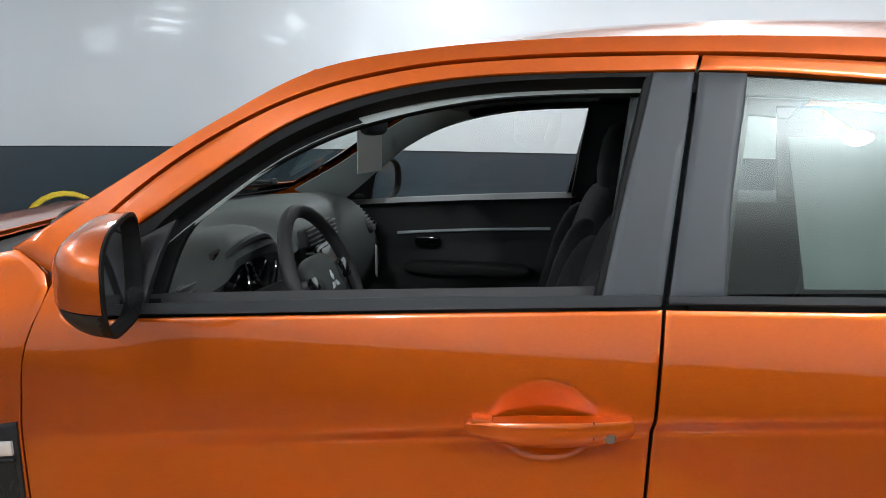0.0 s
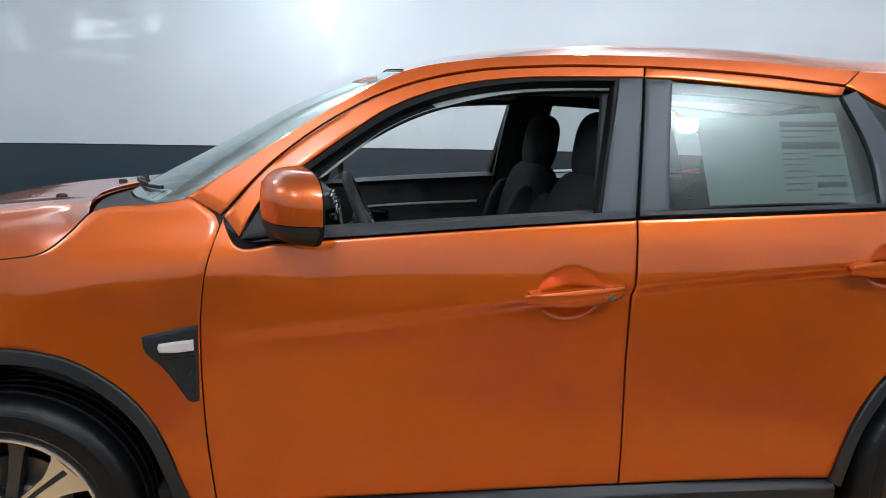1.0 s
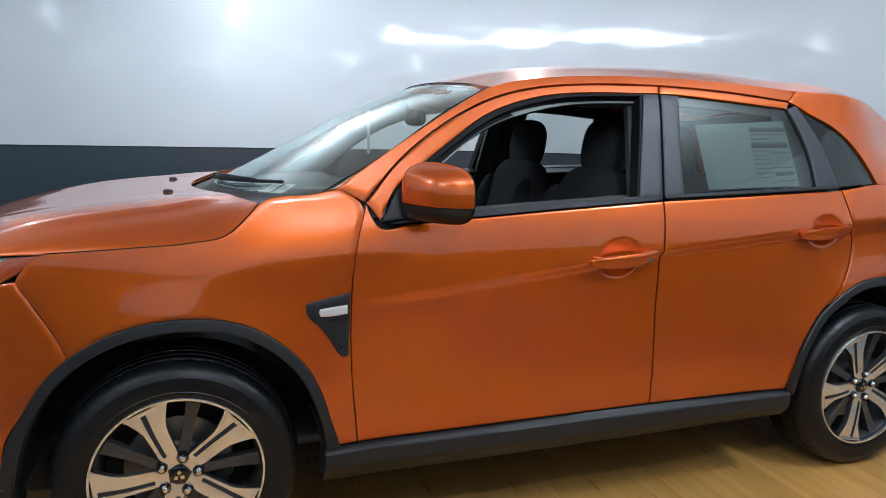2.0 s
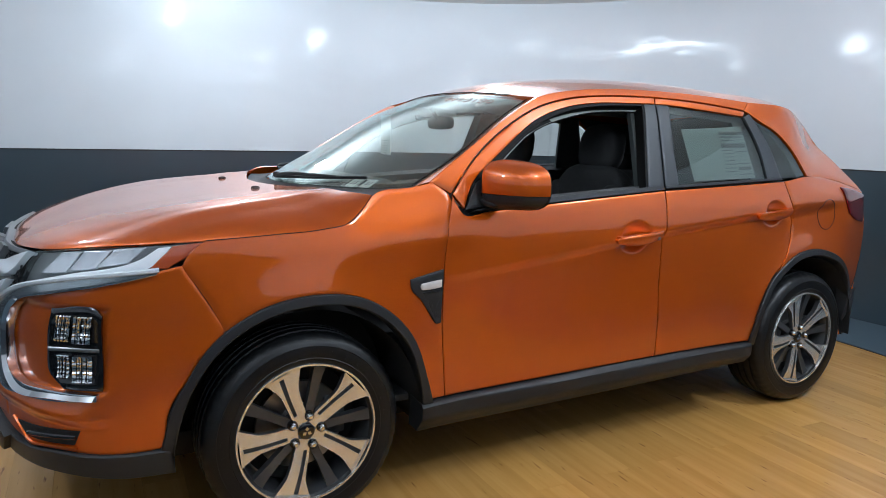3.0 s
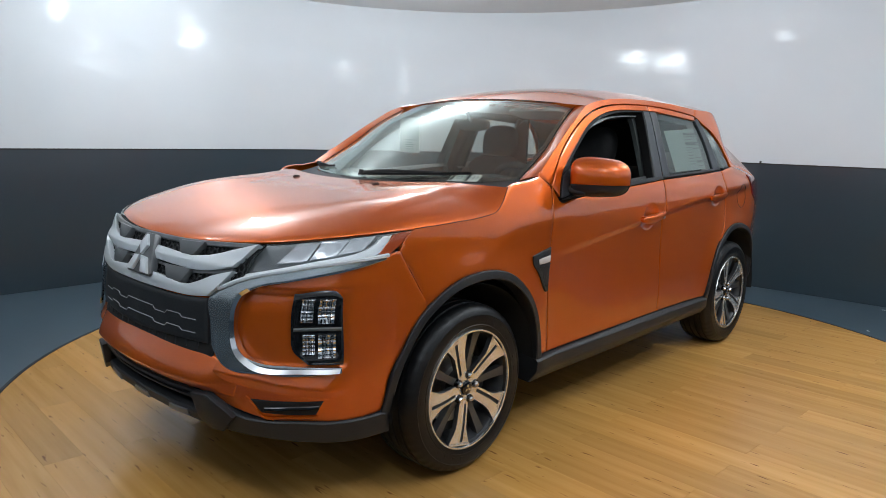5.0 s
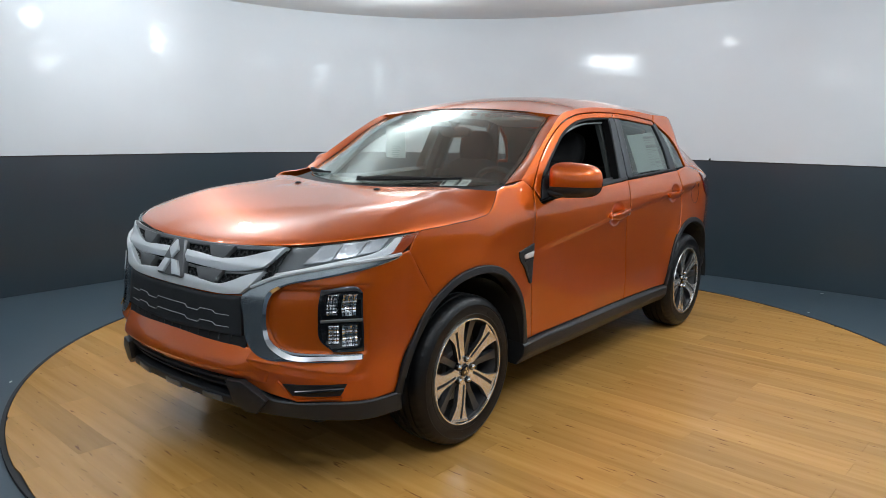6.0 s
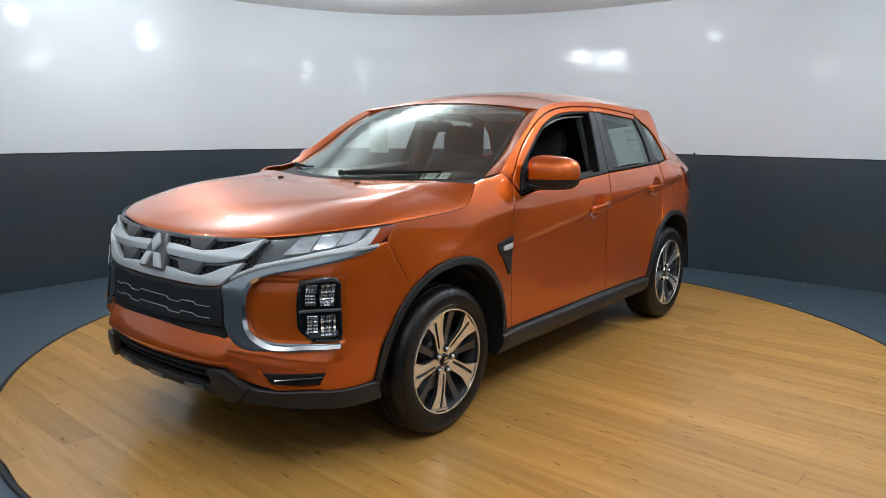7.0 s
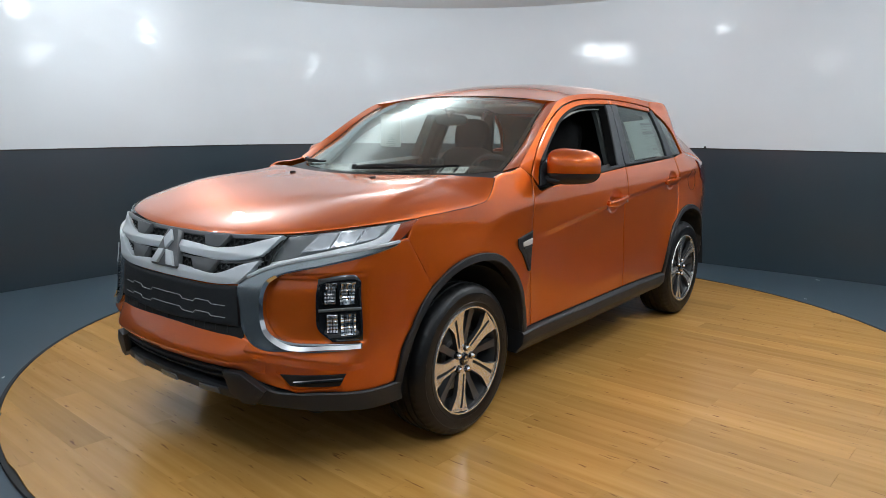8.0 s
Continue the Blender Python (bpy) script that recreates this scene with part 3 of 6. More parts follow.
for sd in SIDES:
    # front wing: from the bumper seam over the arch to the door
    wing = [ARCH_F[::-1][2:] + [(0.470, 0.384), (0.526, 0.386)],
            HOOD_SIDE + [(0.40, 1.165), (0.48, 1.18)],
            SEAM_W,
            DOOR_F_FRONT[:1] + DOOR_F_FRONT[1:5] + [(0.55, 1.128), (0.48, 1.18)]]
    part("front_wing", panel(wing, 44, 26, side=sd, gap=0.0013, edge=0.002), PAINT, CAR)
    # doors below the belt
    belt_f = [(0.560, 1.136), (0.572, 1.10), (0.591, 1.069), (0.70, 1.073), (0.853, 1.084), (1.154, 1.104), (1.62, 1.132)]
    belt_r = [(1.62, 1.132), (1.907, 1.142), (2.2, 1.153), (2.455, 1.163)]
    fd = [[(0.526, 0.386), (0.999, 0.389), (1.607, 0.392)], belt_f, DOOR_F_FRONT, SEAM_B]
    front_door = part("front_door", panel(fd, 160, 110, side=sd, lift=cup(1.440, 0.940, 0.088, 0.070)), PAINT, CAR)
    rd = [[(1.607, 0.392), (1.9, 0.390), (2.237, 0.386)], belt_r, SEAM_B, DOOR_R_REAR]
    rear_door = part("rear_door", panel(rd, 120, 100, side=sd, lift=cup(2.362, 1.010, 0.080, 0.062)), PAINT, CAR)
    DOORS[sd] = (front_door, rear_door)
    # rear quarter below and above the belt
    arch_r = [(2.345, 0.68), (2.433, 0.745), (2.55, 0.80), (2.67, 0.815), (2.80, 0.80), (2.95, 0.735), (3.05, 0.62), (3.09, 0.50)]
    quarter = [arch_r, [(2.455, 1.163), (2.66, 1.185), (2.95, 1.16), (3.22, 1.10)],
               [(2.345, 0.68), (2.46, 0.785), (2.518, 0.959), (2.48, 1.08), (2.455, 1.163)], [(3.09, 0.50), (3.22, 0.60), (3.25, 0.85), (3.22, 1.10)]]
    part("rear_quarter", panel(quarter, 30, 24, side=sd), PAINT, CAR)
    # side frame over the doors, and the rear pillar
    rail = [[(0.555, 1.136), (0.671, 1.263), (0.836, 1.385), (1.008, 1.468), (1.189, 1.512), (1.376, 1.530), (1.674, 1.537), (1.973, 1.526), (2.27, 1.500)],
            [(0.47, 1.18), (0.673, 1.310), (0.837, 1.412), (1.012, 1.506), (1.2, 1.543), (1.4, 1.561), (1.7, 1.568), (2.0, 1.562), (2.33, 1.543)],
            [(0.555, 1.136), (0.47, 1.18)], [(2.27, 1.500), (2.33, 1.543)]]
    part("roof_rail_panel", panel(rail, 60, 8, side=sd), PAINT, CAR)
    pillar_d = [[(2.27, 1.500), (2.30, 1.487), (2.36, 1.455), (2.46, 1.41), (2.54, 1.352), (2.61, 1.27), (2.66, 1.185)],
                [(2.33, 1.543), (2.6, 1.535), (2.85, 1.49), (3.0, 1.43), (3.10, 1.32), (3.18, 1.2), (3.22, 1.10)],
                [(2.27, 1.500), (2.33, 1.543)], [(2.66, 1.185), (2.95, 1.16), (3.22, 1.10)]]
    part("rear_pillar", panel(pillar_d, 30, 16, side=sd, gap=0.0005), PAINT, CAR)
    # door window frames: painted upper strip, black film on the middle pillar
    strip = [[(0.600, 1.085), (0.653, 1.178), (0.765, 1.267), (0.867, 1.340), (0.965, 1.405), (1.064, 1.447), (1.163, 1.474), (1.31, 1.495), (1.454, 1.502), (1.60, 1.505), (1.669, 1.507)],
             [(0.560, 1.136), (0.671, 1.258), (0.836, 1.380), (1.008, 1.463), (1.189, 1.507), (1.376, 1.525), (1.55, 1.531), (1.676, 1.533)],
             [(0.600, 1.085), (0.560, 1.136)], [(1.669, 1.507), (1.676, 1.533)]]
    part("upper_frame", panel(strip, 44, 5, side=sd, gap=0.001), PAINT, front_door)
    film_f = [[(1.518, 1.130), (1.618, 1.134)], [(1.598, 1.505), (1.668, 1.506)], [(1.518, 1.130), (1.552, 1.30), (1.598, 1.505)], [(1.618, 1.134), (1.640, 1.30), (1.668, 1.506)]]
    part("pillar_film", panel(film_f, 6, 18, side=sd), PILLAR_FILM, front_door, "satin black middle pillar film")
    strip_r = [[(1.672, 1.506), (1.75, 1.505), (1.95, 1.492), (2.25, 1.470)], [(1.68, 1.533), (1.8, 1.530), (1.973, 1.521), (2.27, 1.495)], [(1.672, 1.506), (1.68, 1.533)], [(2.25, 1.470), (2.27, 1.495)]]
    part("upper_frame", panel(strip_r, 20, 4, side=sd, gap=0.001), PAINT, rear_door)
    film_r = [[(1.624, 1.136), (1.712, 1.142)], [(1.672, 1.506), (1.752, 1.504)], [(1.624, 1.136), (1.645, 1.30), (1.672, 1.506)], [(1.712, 1.142), (1.725, 1.30), (1.752, 1.504)]]
    part("pillar_film", panel(film_r, 6, 18, side=sd), PILLAR_FILM, rear_door, "satin black middle pillar film")
    film_q = [[(2.325, 1.168), (2.445, 1.166)], [(2.25, 1.470), (2.30, 1.487)], [(2.325, 1.168), (2.315, 1.30), (2.25, 1.470)], [(2.445, 1.166), (2.40, 1.32), (2.30, 1.487)]]
    part("pillar_film", panel(film_q, 6, 16, side=sd), PILLAR_FILM, rear_door, "satin black rear door film")
    # glass
    glass_r = [[(1.712, 1.158), (2.0, 1.172), (2.325, 1.178)], [(1.752, 1.500), (2.0, 1.485), (2.25, 1.466)], [(1.712, 1.158), (1.725, 1.30), (1.752, 1.500)], [(2.325, 1.178), (2.315, 1.30), (2.25, 1.466)]]
    ob = part("window", panel(glass_r, 10, 10, off=-0.010, deep=0.004, side=sd, gap=-0.006), GLASS_TINT, rear_door, "dark tinted glass")
    ob.visible_shadow = False
    glass_q = [[(2.40, 1.178), (2.50, 1.180), (2.655, 1.190)], [(2.305, 1.478), (2.36, 1.452), (2.42, 1.425)], [(2.40, 1.178), (2.36, 1.32), (2.305, 1.478)], [(2.655, 1.190), (2.60, 1.28), (2.535, 1.35), (2.42, 1.425)]]
    ob = part("quarter_window", panel(glass_q, 8, 10, off=-0.010, deep=0.004, side=sd, gap=-0.008), GLASS_TINT, CAR, "dark tinted quarter glass")
    ob.visible_shadow = False
    # belt mouldings and window seals
    bf = [[(0.62, 1.072), (0.853, 1.086), (1.154, 1.106), (1.616, 1.134)], [(0.745, 1.098), (0.9, 1.110), (1.19, 1.130), (1.616, 1.152)], [(0.62, 1.072), (0.745, 1.098)], [(1.616, 1.134), (1.616, 1.152)]]
    part("belt_moulding", panel(bf, 30, 3, off=0.006, deep=0.03, side=sd), TRIM_BLACK, front_door, "black belt moulding")
    br = [[(1.624, 1.136), (1.907, 1.146), (2.2, 1.157), (2.45, 1.166)], [(1.624, 1.154), (1.907, 1.164), (2.2, 1.174), (2.42, 1.180)], [(1.624, 1.136), (1.624, 1.154)], [(2.45, 1.166), (2.42, 1.180)]]
    part("belt_moulding", panel(br, 24, 3, off=0.006, deep=0.03, side=sd), TRIM_BLACK, rear_door, "black belt moulding")
    seal = [[(0.745, 1.095), (0.792, 1.239), (0.871, 1.306), (0.97, 1.367), (1.068, 1.412), (1.166, 1.443), (1.311, 1.472), (1.454, 1.484), (1.585, 1.489)],
            [(0.62, 1.10), (0.653, 1.176), (0.765, 1.266), (0.867, 1.339), (0.965, 1.404), (1.064, 1.447), (1.163, 1.474), (1.31, 1.495), (1.454, 1.503), (1.600, 1.506)],
            [(0.745, 1.095), (0.62, 1.10)], [(1.585, 1.489), (1.600, 1.506)]]
    part("window_run", panel(seal, 48, 4, off=-0.046, deep=0.012, side=sd, gap=0), SEAL, front_door, "black window guide")
    low, high = spline(seal[0], 60), spline(seal[1], 60)
    slim = [tuple(a + 0.5 * (b - a) for a, b in zip(at(low, u / 12), at(high, u / 12))) for u in range(13)]
    seal = [slim, seal[1], [slim[0], seal[1][0]], [slim[-1], seal[1][-1]]]
    part("window_seal", panel(seal, 48, 4, off=-0.006, deep=0.042, side=sd, gap=0), SEAL, front_door, "black rubber window seal")
    seal_b = [[(1.513, 1.145), (1.530, 1.145)], [(1.585, 1.492), (1.600, 1.505)], [(1.513, 1.145), (1.545, 1.30), (1.585, 1.492)], [(1.530, 1.145), (1.56, 1.30), (1.600, 1.505)]]
    part("window_seal", panel(seal_b, 3, 16, off=-0.004, deep=0.05, side=sd, gap=0), SEAL, front_door, "black rubber window seal")
    sail = [[(0.600, 1.078), (0.745, 1.092)], [(0.655, 1.172), (0.775, 1.255)], [(0.600, 1.078), (0.655, 1.172)], [(0.745, 1.092), (0.765, 1.18), (0.790, 1.245)]]
    part("mirror_base", panel(sail, 6, 8, off=0.003, side=sd), TRIM_BLACK, front_door, "black triangular mirror base")
    if sd > 0:
        clear = [[(0.74, 1.09), (1.15, 1.115), (1.52, 1.14)], [(0.80, 1.245), (1.064, 1.43), (1.31, 1.48), (1.59, 1.49)], [(0.74, 1.09), (0.80, 1.245)], [(1.52, 1.14), (1.59, 1.49)]]
        ob = part("window", panel(clear, 12, 8, off=-0.012, deep=0.004, side=sd, gap=-0.004), GLASS_CLEAR, front_door, "clear glass")
        ob.visible_shadow = False
    # plastic arch trims and sill
    trims = (([(0.474, 0.372)] + ARCH_F[1:8] + [(-0.462, 0.372)], 0.0), (([(3.09, 0.42), (3.07, 0.58), (2.97, 0.725), (2.80, 0.80), (2.67, 0.815), (2.55, 0.80), (2.433, 0.745), (2.345, 0.68), (2.28, 0.581), (2.225, 0.384)]), 2.67))
    for outer, wx in trims:
        inner = [(wx + (s - wx) * 0.930, 0.345 + (z - 0.345) * 0.930) for s, z in outer]
        inner[0], inner[-1] = (wx + (outer[0][0] - wx) * 0.91, outer[0][1] - 0.03), (wx + (outer[-1][0] - wx) * 0.91, outer[-1][1] - 0.02)
        c = [inner[::-1], outer[::-1], [inner[-1], outer[-1]], [inner[0], outer[0]]]
        part("arch_trim", panel(c, 44, 5, off=0.012, deep=0.06, side=sd, gap=-0.001, edge=0.006), TRIM_BLACK, CAR, "grey-black plastic arch trim")
    sill = [[(0.42, 0.262), (1.0, 0.262), (1.6, 0.265), (2.24, 0.275)], [(0.42, 0.380), (1.0, 0.386), (1.607, 0.390), (2.24, 0.382)], [(0.42, 0.262), (0.42, 0.380)], [(2.24, 0.275), (2.24, 0.382)]]
    part("sill", panel(sill, 30, 18, off=0.002, deep=0.08, side=sd, gap=0.001, edge=0.004, lift=lambda s, z: 0.022 * ease(0.388, 0.368, z) - 0.035 * ease(0.33, 0.262, z)), TRIM_BLACK, CAR, "grey-black plastic sill")


def far_side(pts):
    return [(x, -y, z) for x, y, z in pts]


# hood
def hood():
    lip = [skin(s, z, -0.004) for s, z in LIP]
    lip = lip + far_side(lip[:-1])[::-1]
    edge = [skin(s, z) for s, z in HOOD_SIDE]
    back = [edge[-1], (0.185, -0.62, 1.143), (0.115, -0.38, 1.138), (0.07, -0.18, 1.134), (0.055, 0, 1.133)]
    back = back + far_side(back[:-1])[::-1]
    us, vs = steps(72, 0.003), steps(36, 0.003)
    B, T, E = spline(lip, 80), spline(back, 80), spline(edge, 40)
    out = []
    for i, u in enumerate(us):
        b = 2 * u - 1
        row = []
        for j, v in enumerate(vs):
            p, q, e = at(B, u), at(T, u), at(E, v)
            d = [e[k] - (E[0][k] + (E[-1][k] - E[0][k]) * v) for k in range(3)]
            near = abs(b) ** 5
            x, y, z = ((1 - v) * p[k] + v * q[k] + near * d[k] * (-1 if k == 1 and b > 0 else 1) for k in range(3))
            swell = math.sin(math.pi * v ** 0.72)
            crown = 0.046 * swell * (1 - abs(b) ** 4)
            ridge = 0.010 * ease(0.08, 0.45, v) * (ease(0.79, 0.735, abs(b)) - ease(0.72, 0.35, abs(b))) * (1 - 0.7 * ease(0.85, 1.0, v))
            rim = -0.002 if i in (0, len(us) - 1) or j in (0, len(vs) - 1) else 0
            row.append((x, y, z + crown + ridge + rim))
        out.append(row)
    return slab(out, 0.018, flip=True)


HOOD = part("hood", hood(), PAINT, CAR)
for sd in SIDES:
    seam = tube([skin(s, z, -0.0005) for s, z in spline(HOOD_SIDE, 40)], 0.0017, 6)
    part("hood_seam", mirror(seam) if sd > 0 else seam, SEAL, HOOD, "dark gap along the hood")


def windshield_edges():
    base = [(0.445, -0.715, 1.160), (0.36, -0.62, 1.148), (0.245, -0.42, 1.142), (0.165, -0.2, 1.140), (0.14, 0, 1.140)]
    top = [(1.040, -0.603, 1.510), (1.005, -0.4, 1.526), (0.985, -0.2, 1.538), (0.978, 0, 1.541)]
    side = [base[0], (0.66, -0.687, 1.281), (0.845, -0.650, 1.406), top[0]]
    return base, top, side


def windshield_grid(us, vs):
    """The glass between its four edges, swelling a little outwards."""
    base, top, side = windshield_edges()
    g = coons(base + far_side(base[:-1])[::-1], top + far_side(top[:-1])[::-1], side, far_side(side), us, vs)
    out = []
    for u, row in zip(us, g):
        line = []
        for v, (x, y, z) in zip(vs, row):
            h = 0.020 * math.sin(math.pi * max(0.0, min(1.0, v))) * (1 - min(1.0, abs(2 * u - 1)) ** 4)
            line.append((x - 0.5 * h, y, z + 0.86 * h))
        out.append(line)
    return out


def windshield():
    return slab(windshield_grid([i / 28 for i in range(29)], [j / 14 for j in range(15)]), 0.005, flip=True)


ws = part("windshield", windshield(), GLASS_CLEAR, CAR, "clear laminated windshield")
ws.visible_shadow = False


def pillar_roll(sd):
    """The front pillar's inner roll, from its crest down to the glass."""
    base, top, side = windshield_edges()
    crest = [skin(a, z, -0.001) for a, z in spline([(0.47, 1.18), (0.673, 1.310), (0.837, 1.412), (1.012, 1.506)], 24)]
    inner = [(x, y, z - 0.004) for x, y, z in spline(side, 24)]
    g = [[tuple(c[k] + (i[k] - c[k]) * f + (0.002 * math.sin(math.pi * f) if k == 2 else 0) for k in range(3)) for f in (0, 0.15, 0.4, 0.7, 1.0)] for c, i in zip(crest, inner)]
    bm = slab(g, 0.006)
    return mirror(bm) if sd > 0 else bm


for sd in SIDES:
    part("pillar_roll", pillar_roll(sd), PAINT, CAR)


def roof():
    base, top, side = windshield_edges()
    front = [(x + 0.008, y, z + 0.003) for x, y, z in top]
    edge = [skin(s, z, -0.003) for s, z in [(1.012, 1.506), (1.2, 1.543), (1.4, 1.561), (1.7, 1.568), (2.0, 1.562), (2.33, 1.543), (2.6, 1.535), (2.85, 1.49)]]
    front[0] = edge[0]
    back = [edge[-1], (3.0, -0.35, 1.535), (3.03, 0, 1.552)]
    g = coons(front + far_side(front[:-1])[::-1], back + far_side(back[:-1])[::-1], edge, far_side(edge), steps(26, 0.004), steps(26, 0.004))
    us, vs = steps(26, 0.004), steps(26, 0.004)
    out = [[(x, y, z + 0.036 * (1 - abs(2 * us[i] - 1) ** 2.4) * math.sin(math.pi * vs[j]) ** 0.8) for j, (x, y, z) in enumerate(row)] for i, row in enumerate(g)]
    return slab(out, 0.02, flip=True)


part("roof", roof(), PAINT, CAR)


def tail():
    edge = [skin(s, z, -0.002) for s, z in spline([(3.09, 0.30), (3.22, 0.60), (3.25, 0.85), (3.22, 1.10), (3.18, 1.2), (3.10, 1.32), (3.0, 1.43), (2.85, 1.49)], 40)]
    low = [edge[0], (3.38, -0.4, 0.32), (3.42, 0, 0.32)]
    top = [edge[-1], (3.0, -0.35, 1.535), (3.03, 0, 1.552)]
    us, vs = [i / 20 for i in range(21)], [j / 24 for j in range(25)]
    g = coons(low + far_side(low[:-1])[::-1], top + far_side(top[:-1])[::-1], edge, far_side(edge), us, vs)
    out = [[(x + 0.05 * math.sin(math.pi * vs[j]) * (1 - (2 * us[i] - 1) ** 4), y, z) for j, (x, y, z) in enumerate(row)] for i, row in enumerate(g)]
    return slab(out, 0.02, flip=False)


part("tailgate", tail(), PAINT, CAR)


def lining():
    edge = [skin(s, z, -0.06) for s, z in [(3.00, 0.40), (3.10, 0.60), (3.12, 0.85), (3.08, 1.10), (2.96, 1.32), (2.86, 1.41), (2.74, 1.45)]]
    low = [edge[0], (3.22, 0, 0.40), far_side(edge[:1])[0]]
    top = [edge[-1], (2.86, 0, 1.50), far_side(edge[-1:])[0]]
    g = coons(low, top, edge, far_side(edge), [i / 12 for i in range(13)], [j / 14 for j in range(15)])
    return slab(g, 0.01, flip=False)


part("tailgate_lining", lining(), CABIN_BLACK, CAR, "black tailgate lining")
for sd in SIDES:
    low_q = [[(2.42, 0.85), (2.7, 0.86), (3.10, 0.70)], [(2.42, 1.172), (2.66, 1.180), (3.16, 1.12)], [(2.42, 0.85), (2.42, 1.172)], [(3.10, 0.70), (3.16, 1.12)]]
    part("load_bay_lining", panel(low_q, 10, 8, off=-0.05, deep=0.01, side=sd), CABIN_BLACK, CAR, "black load bay lining")


# front bumper: one painted skin round the nose; grille, lamps and trims sit on it
def sm(pts):
    """Mirror points round the middle of the nose, near side first."""
    return pts + [(2 * S_MID - s, z) for s, z in pts[::-1]]


def bumper():
    low = [(-0.445, 0.378), (-0.622, 0.362), (-0.826, 0.380), (-0.967, 0.404), (-1.153, 0.45), (-1.35, 0.465), (S_MID, 0.468)]
    top = [(-0.392, 0.942), (-0.472, 0.930), (-0.647, 0.912), (-0.819, 0.886), (-1.03, 0.845), (-1.19, 0.83), (S_MID, 0.83)]
    seam = [low[0], (-0.425, 0.50), (-0.385, 0.58), (-0.33, 0.665)] + SEAM_W[:4]
    L = low + [(2 * S_MID - s, z) for s, z in low[:-1][::-1]]
    T = top + [(2 * S_MID - s, z) for s, z in top[:-1][::-1]]
    far = [(2 * S_MID - s, z) for s, z in seam]
    fold = [(0.40, 0.500), (0.471, 0.535), (0.601, 0.532), (0.762, 0.514), (0.88, 0.496), (0.98, 0.49)]

    def relief(s, z):
        """The lamp corner is sunk behind a brow; below it the skin folds out to an edge."""
        u = abs(s - S_MID)
        sunk = ease(0.50, 0.56, u) * (1 - ease(0.915, 0.942, u)) * ease(0.555, 0.585, z) * (1 - ease(0.812, 0.834, z))
        d = z - curve(fold, u)
        edge = max(0.0, 1 - (d / 0.055 if d > 0 else -d / 0.032)) * ease(0.40, 0.50, u) * (1 - ease(0.86, 0.98, u))
        return -0.015 * sunk + 0.018 * edge
    return panel([L[::-1], T[::-1], far, seam], 170, 84, gap=0.0008, edge=0.002, lift=relief)


BUMPER = part("front_bumper", bumper(), PAINT, CAR)


# ---- front end: grille, lamps, lower trims; u is measured from the middle of the nose ----
def nose(pts):
    return [(S_MID + u, z) for u, z in pts]


def on_nose(curves, n, m, **k):
    return panel([nose(c) for c in curves], n, m, **k)


def stud(outline, off0, off1, side=-1, bevel=0.0):
    """A flat shape in (s, z) standing off the skin."""
    bm = prism(outline, 1.0, lambda s, z, h: Vector(skin(s, z, off0 + (off1 - off0) * h)), bevel)
    return mirror(bm) if side > 0 else bm


def line_on(pts, off, radius, side=-1, n=24, flat=1.0, sides=6):
    bm = tube([skin(s, z, off) for s, z in spline(pts, n)], radius, sides, flat=flat)
    return mirror(bm) if side > 0 else bm


def hexes(u0, u1, z0, z1, size, off):
    """A honeycomb lattice of thin bars on the nose."""
    bm = bmesh.new()
    done = set()
    h = size * math.sqrt(3)
    for i in range(int((u1 - u0) / (1.5 * size)) + 1):
        for j in range(int((z1 - z0) / h) + 1):
            cu, cz = u0 + 1.5 * size * i, z0 + h * (j + 0.5 * (i % 2))
            cs = [(cu + size * math.cos(k * math.pi / 3), cz + size * math.sin(k * math.pi / 3)) for k in range(6)]
            for a, b in zip(cs, cs[1:] + cs[:1]):
                key = tuple(sorted(((round(a[0], 3), round(a[1], 3)), (round(b[0], 3), round(b[1], 3)))))
                if key in done or not all(u0 <= p[0] <= u1 and z0 <= p[1] <= z1 for p in (a, b)):
                    continue
                done.add(key)
                tube([skin(S_MID + a[0], a[1], off), skin(S_MID + b[0], b[1], off)], 0.0032, 4, bm)
    return bm


GRILLE = part("grille", on_nose([[(-0.52, 0.80), (0, 0.80), (0.52, 0.80)], [(-0.585, 0.968), (-0.3, 0.955), (0, 0.948), (0.3, 0.955), (0.585, 0.968)], [(-0.52, 0.80), (-0.585, 0.968)], [(0.52, 0.80), (0.585, 0.968)]], 50, 10, off=0.004, deep=0.02), DARK, CAR, "silver barred grille")
part("mesh", hexes(-0.56, 0.56, 0.815, 0.955, 0.0135, 0.010), TRIM_BLACK, GRILLE, "black honeycomb mesh")
part("top_trim", on_nose([[(-0.57, 0.948), (-0.3, 0.934), (0, 0.929), (0.3, 0.934), (0.57, 0.948)], [(-0.585, 0.966), (-0.3, 0.954), (0, 0.949), (0.3, 0.954), (0.585, 0.966)], [(-0.57, 0.948), (-0.585, 0.966)], [(0.57, 0.948), (0.585, 0.966)]], 50, 3, off=0.020, deep=0.03), LAMP_GREY, GRILLE)
part("middle_trim", on_nose([[(-0.50, 0.862), (-0.35, 0.846), (0, 0.846), (0.35, 0.846), (0.50, 0.862)], [(-0.515, 0.882), (-0.35, 0.858), (0, 0.860), (0.35, 0.858), (0.515, 0.882)], [(-0.50, 0.862), (-0.515, 0.882)], [(0.50, 0.862), (0.515, 0.882)]], 50, 3, off=0.018, deep=0.03), LAMP_GREY, GRILLE)
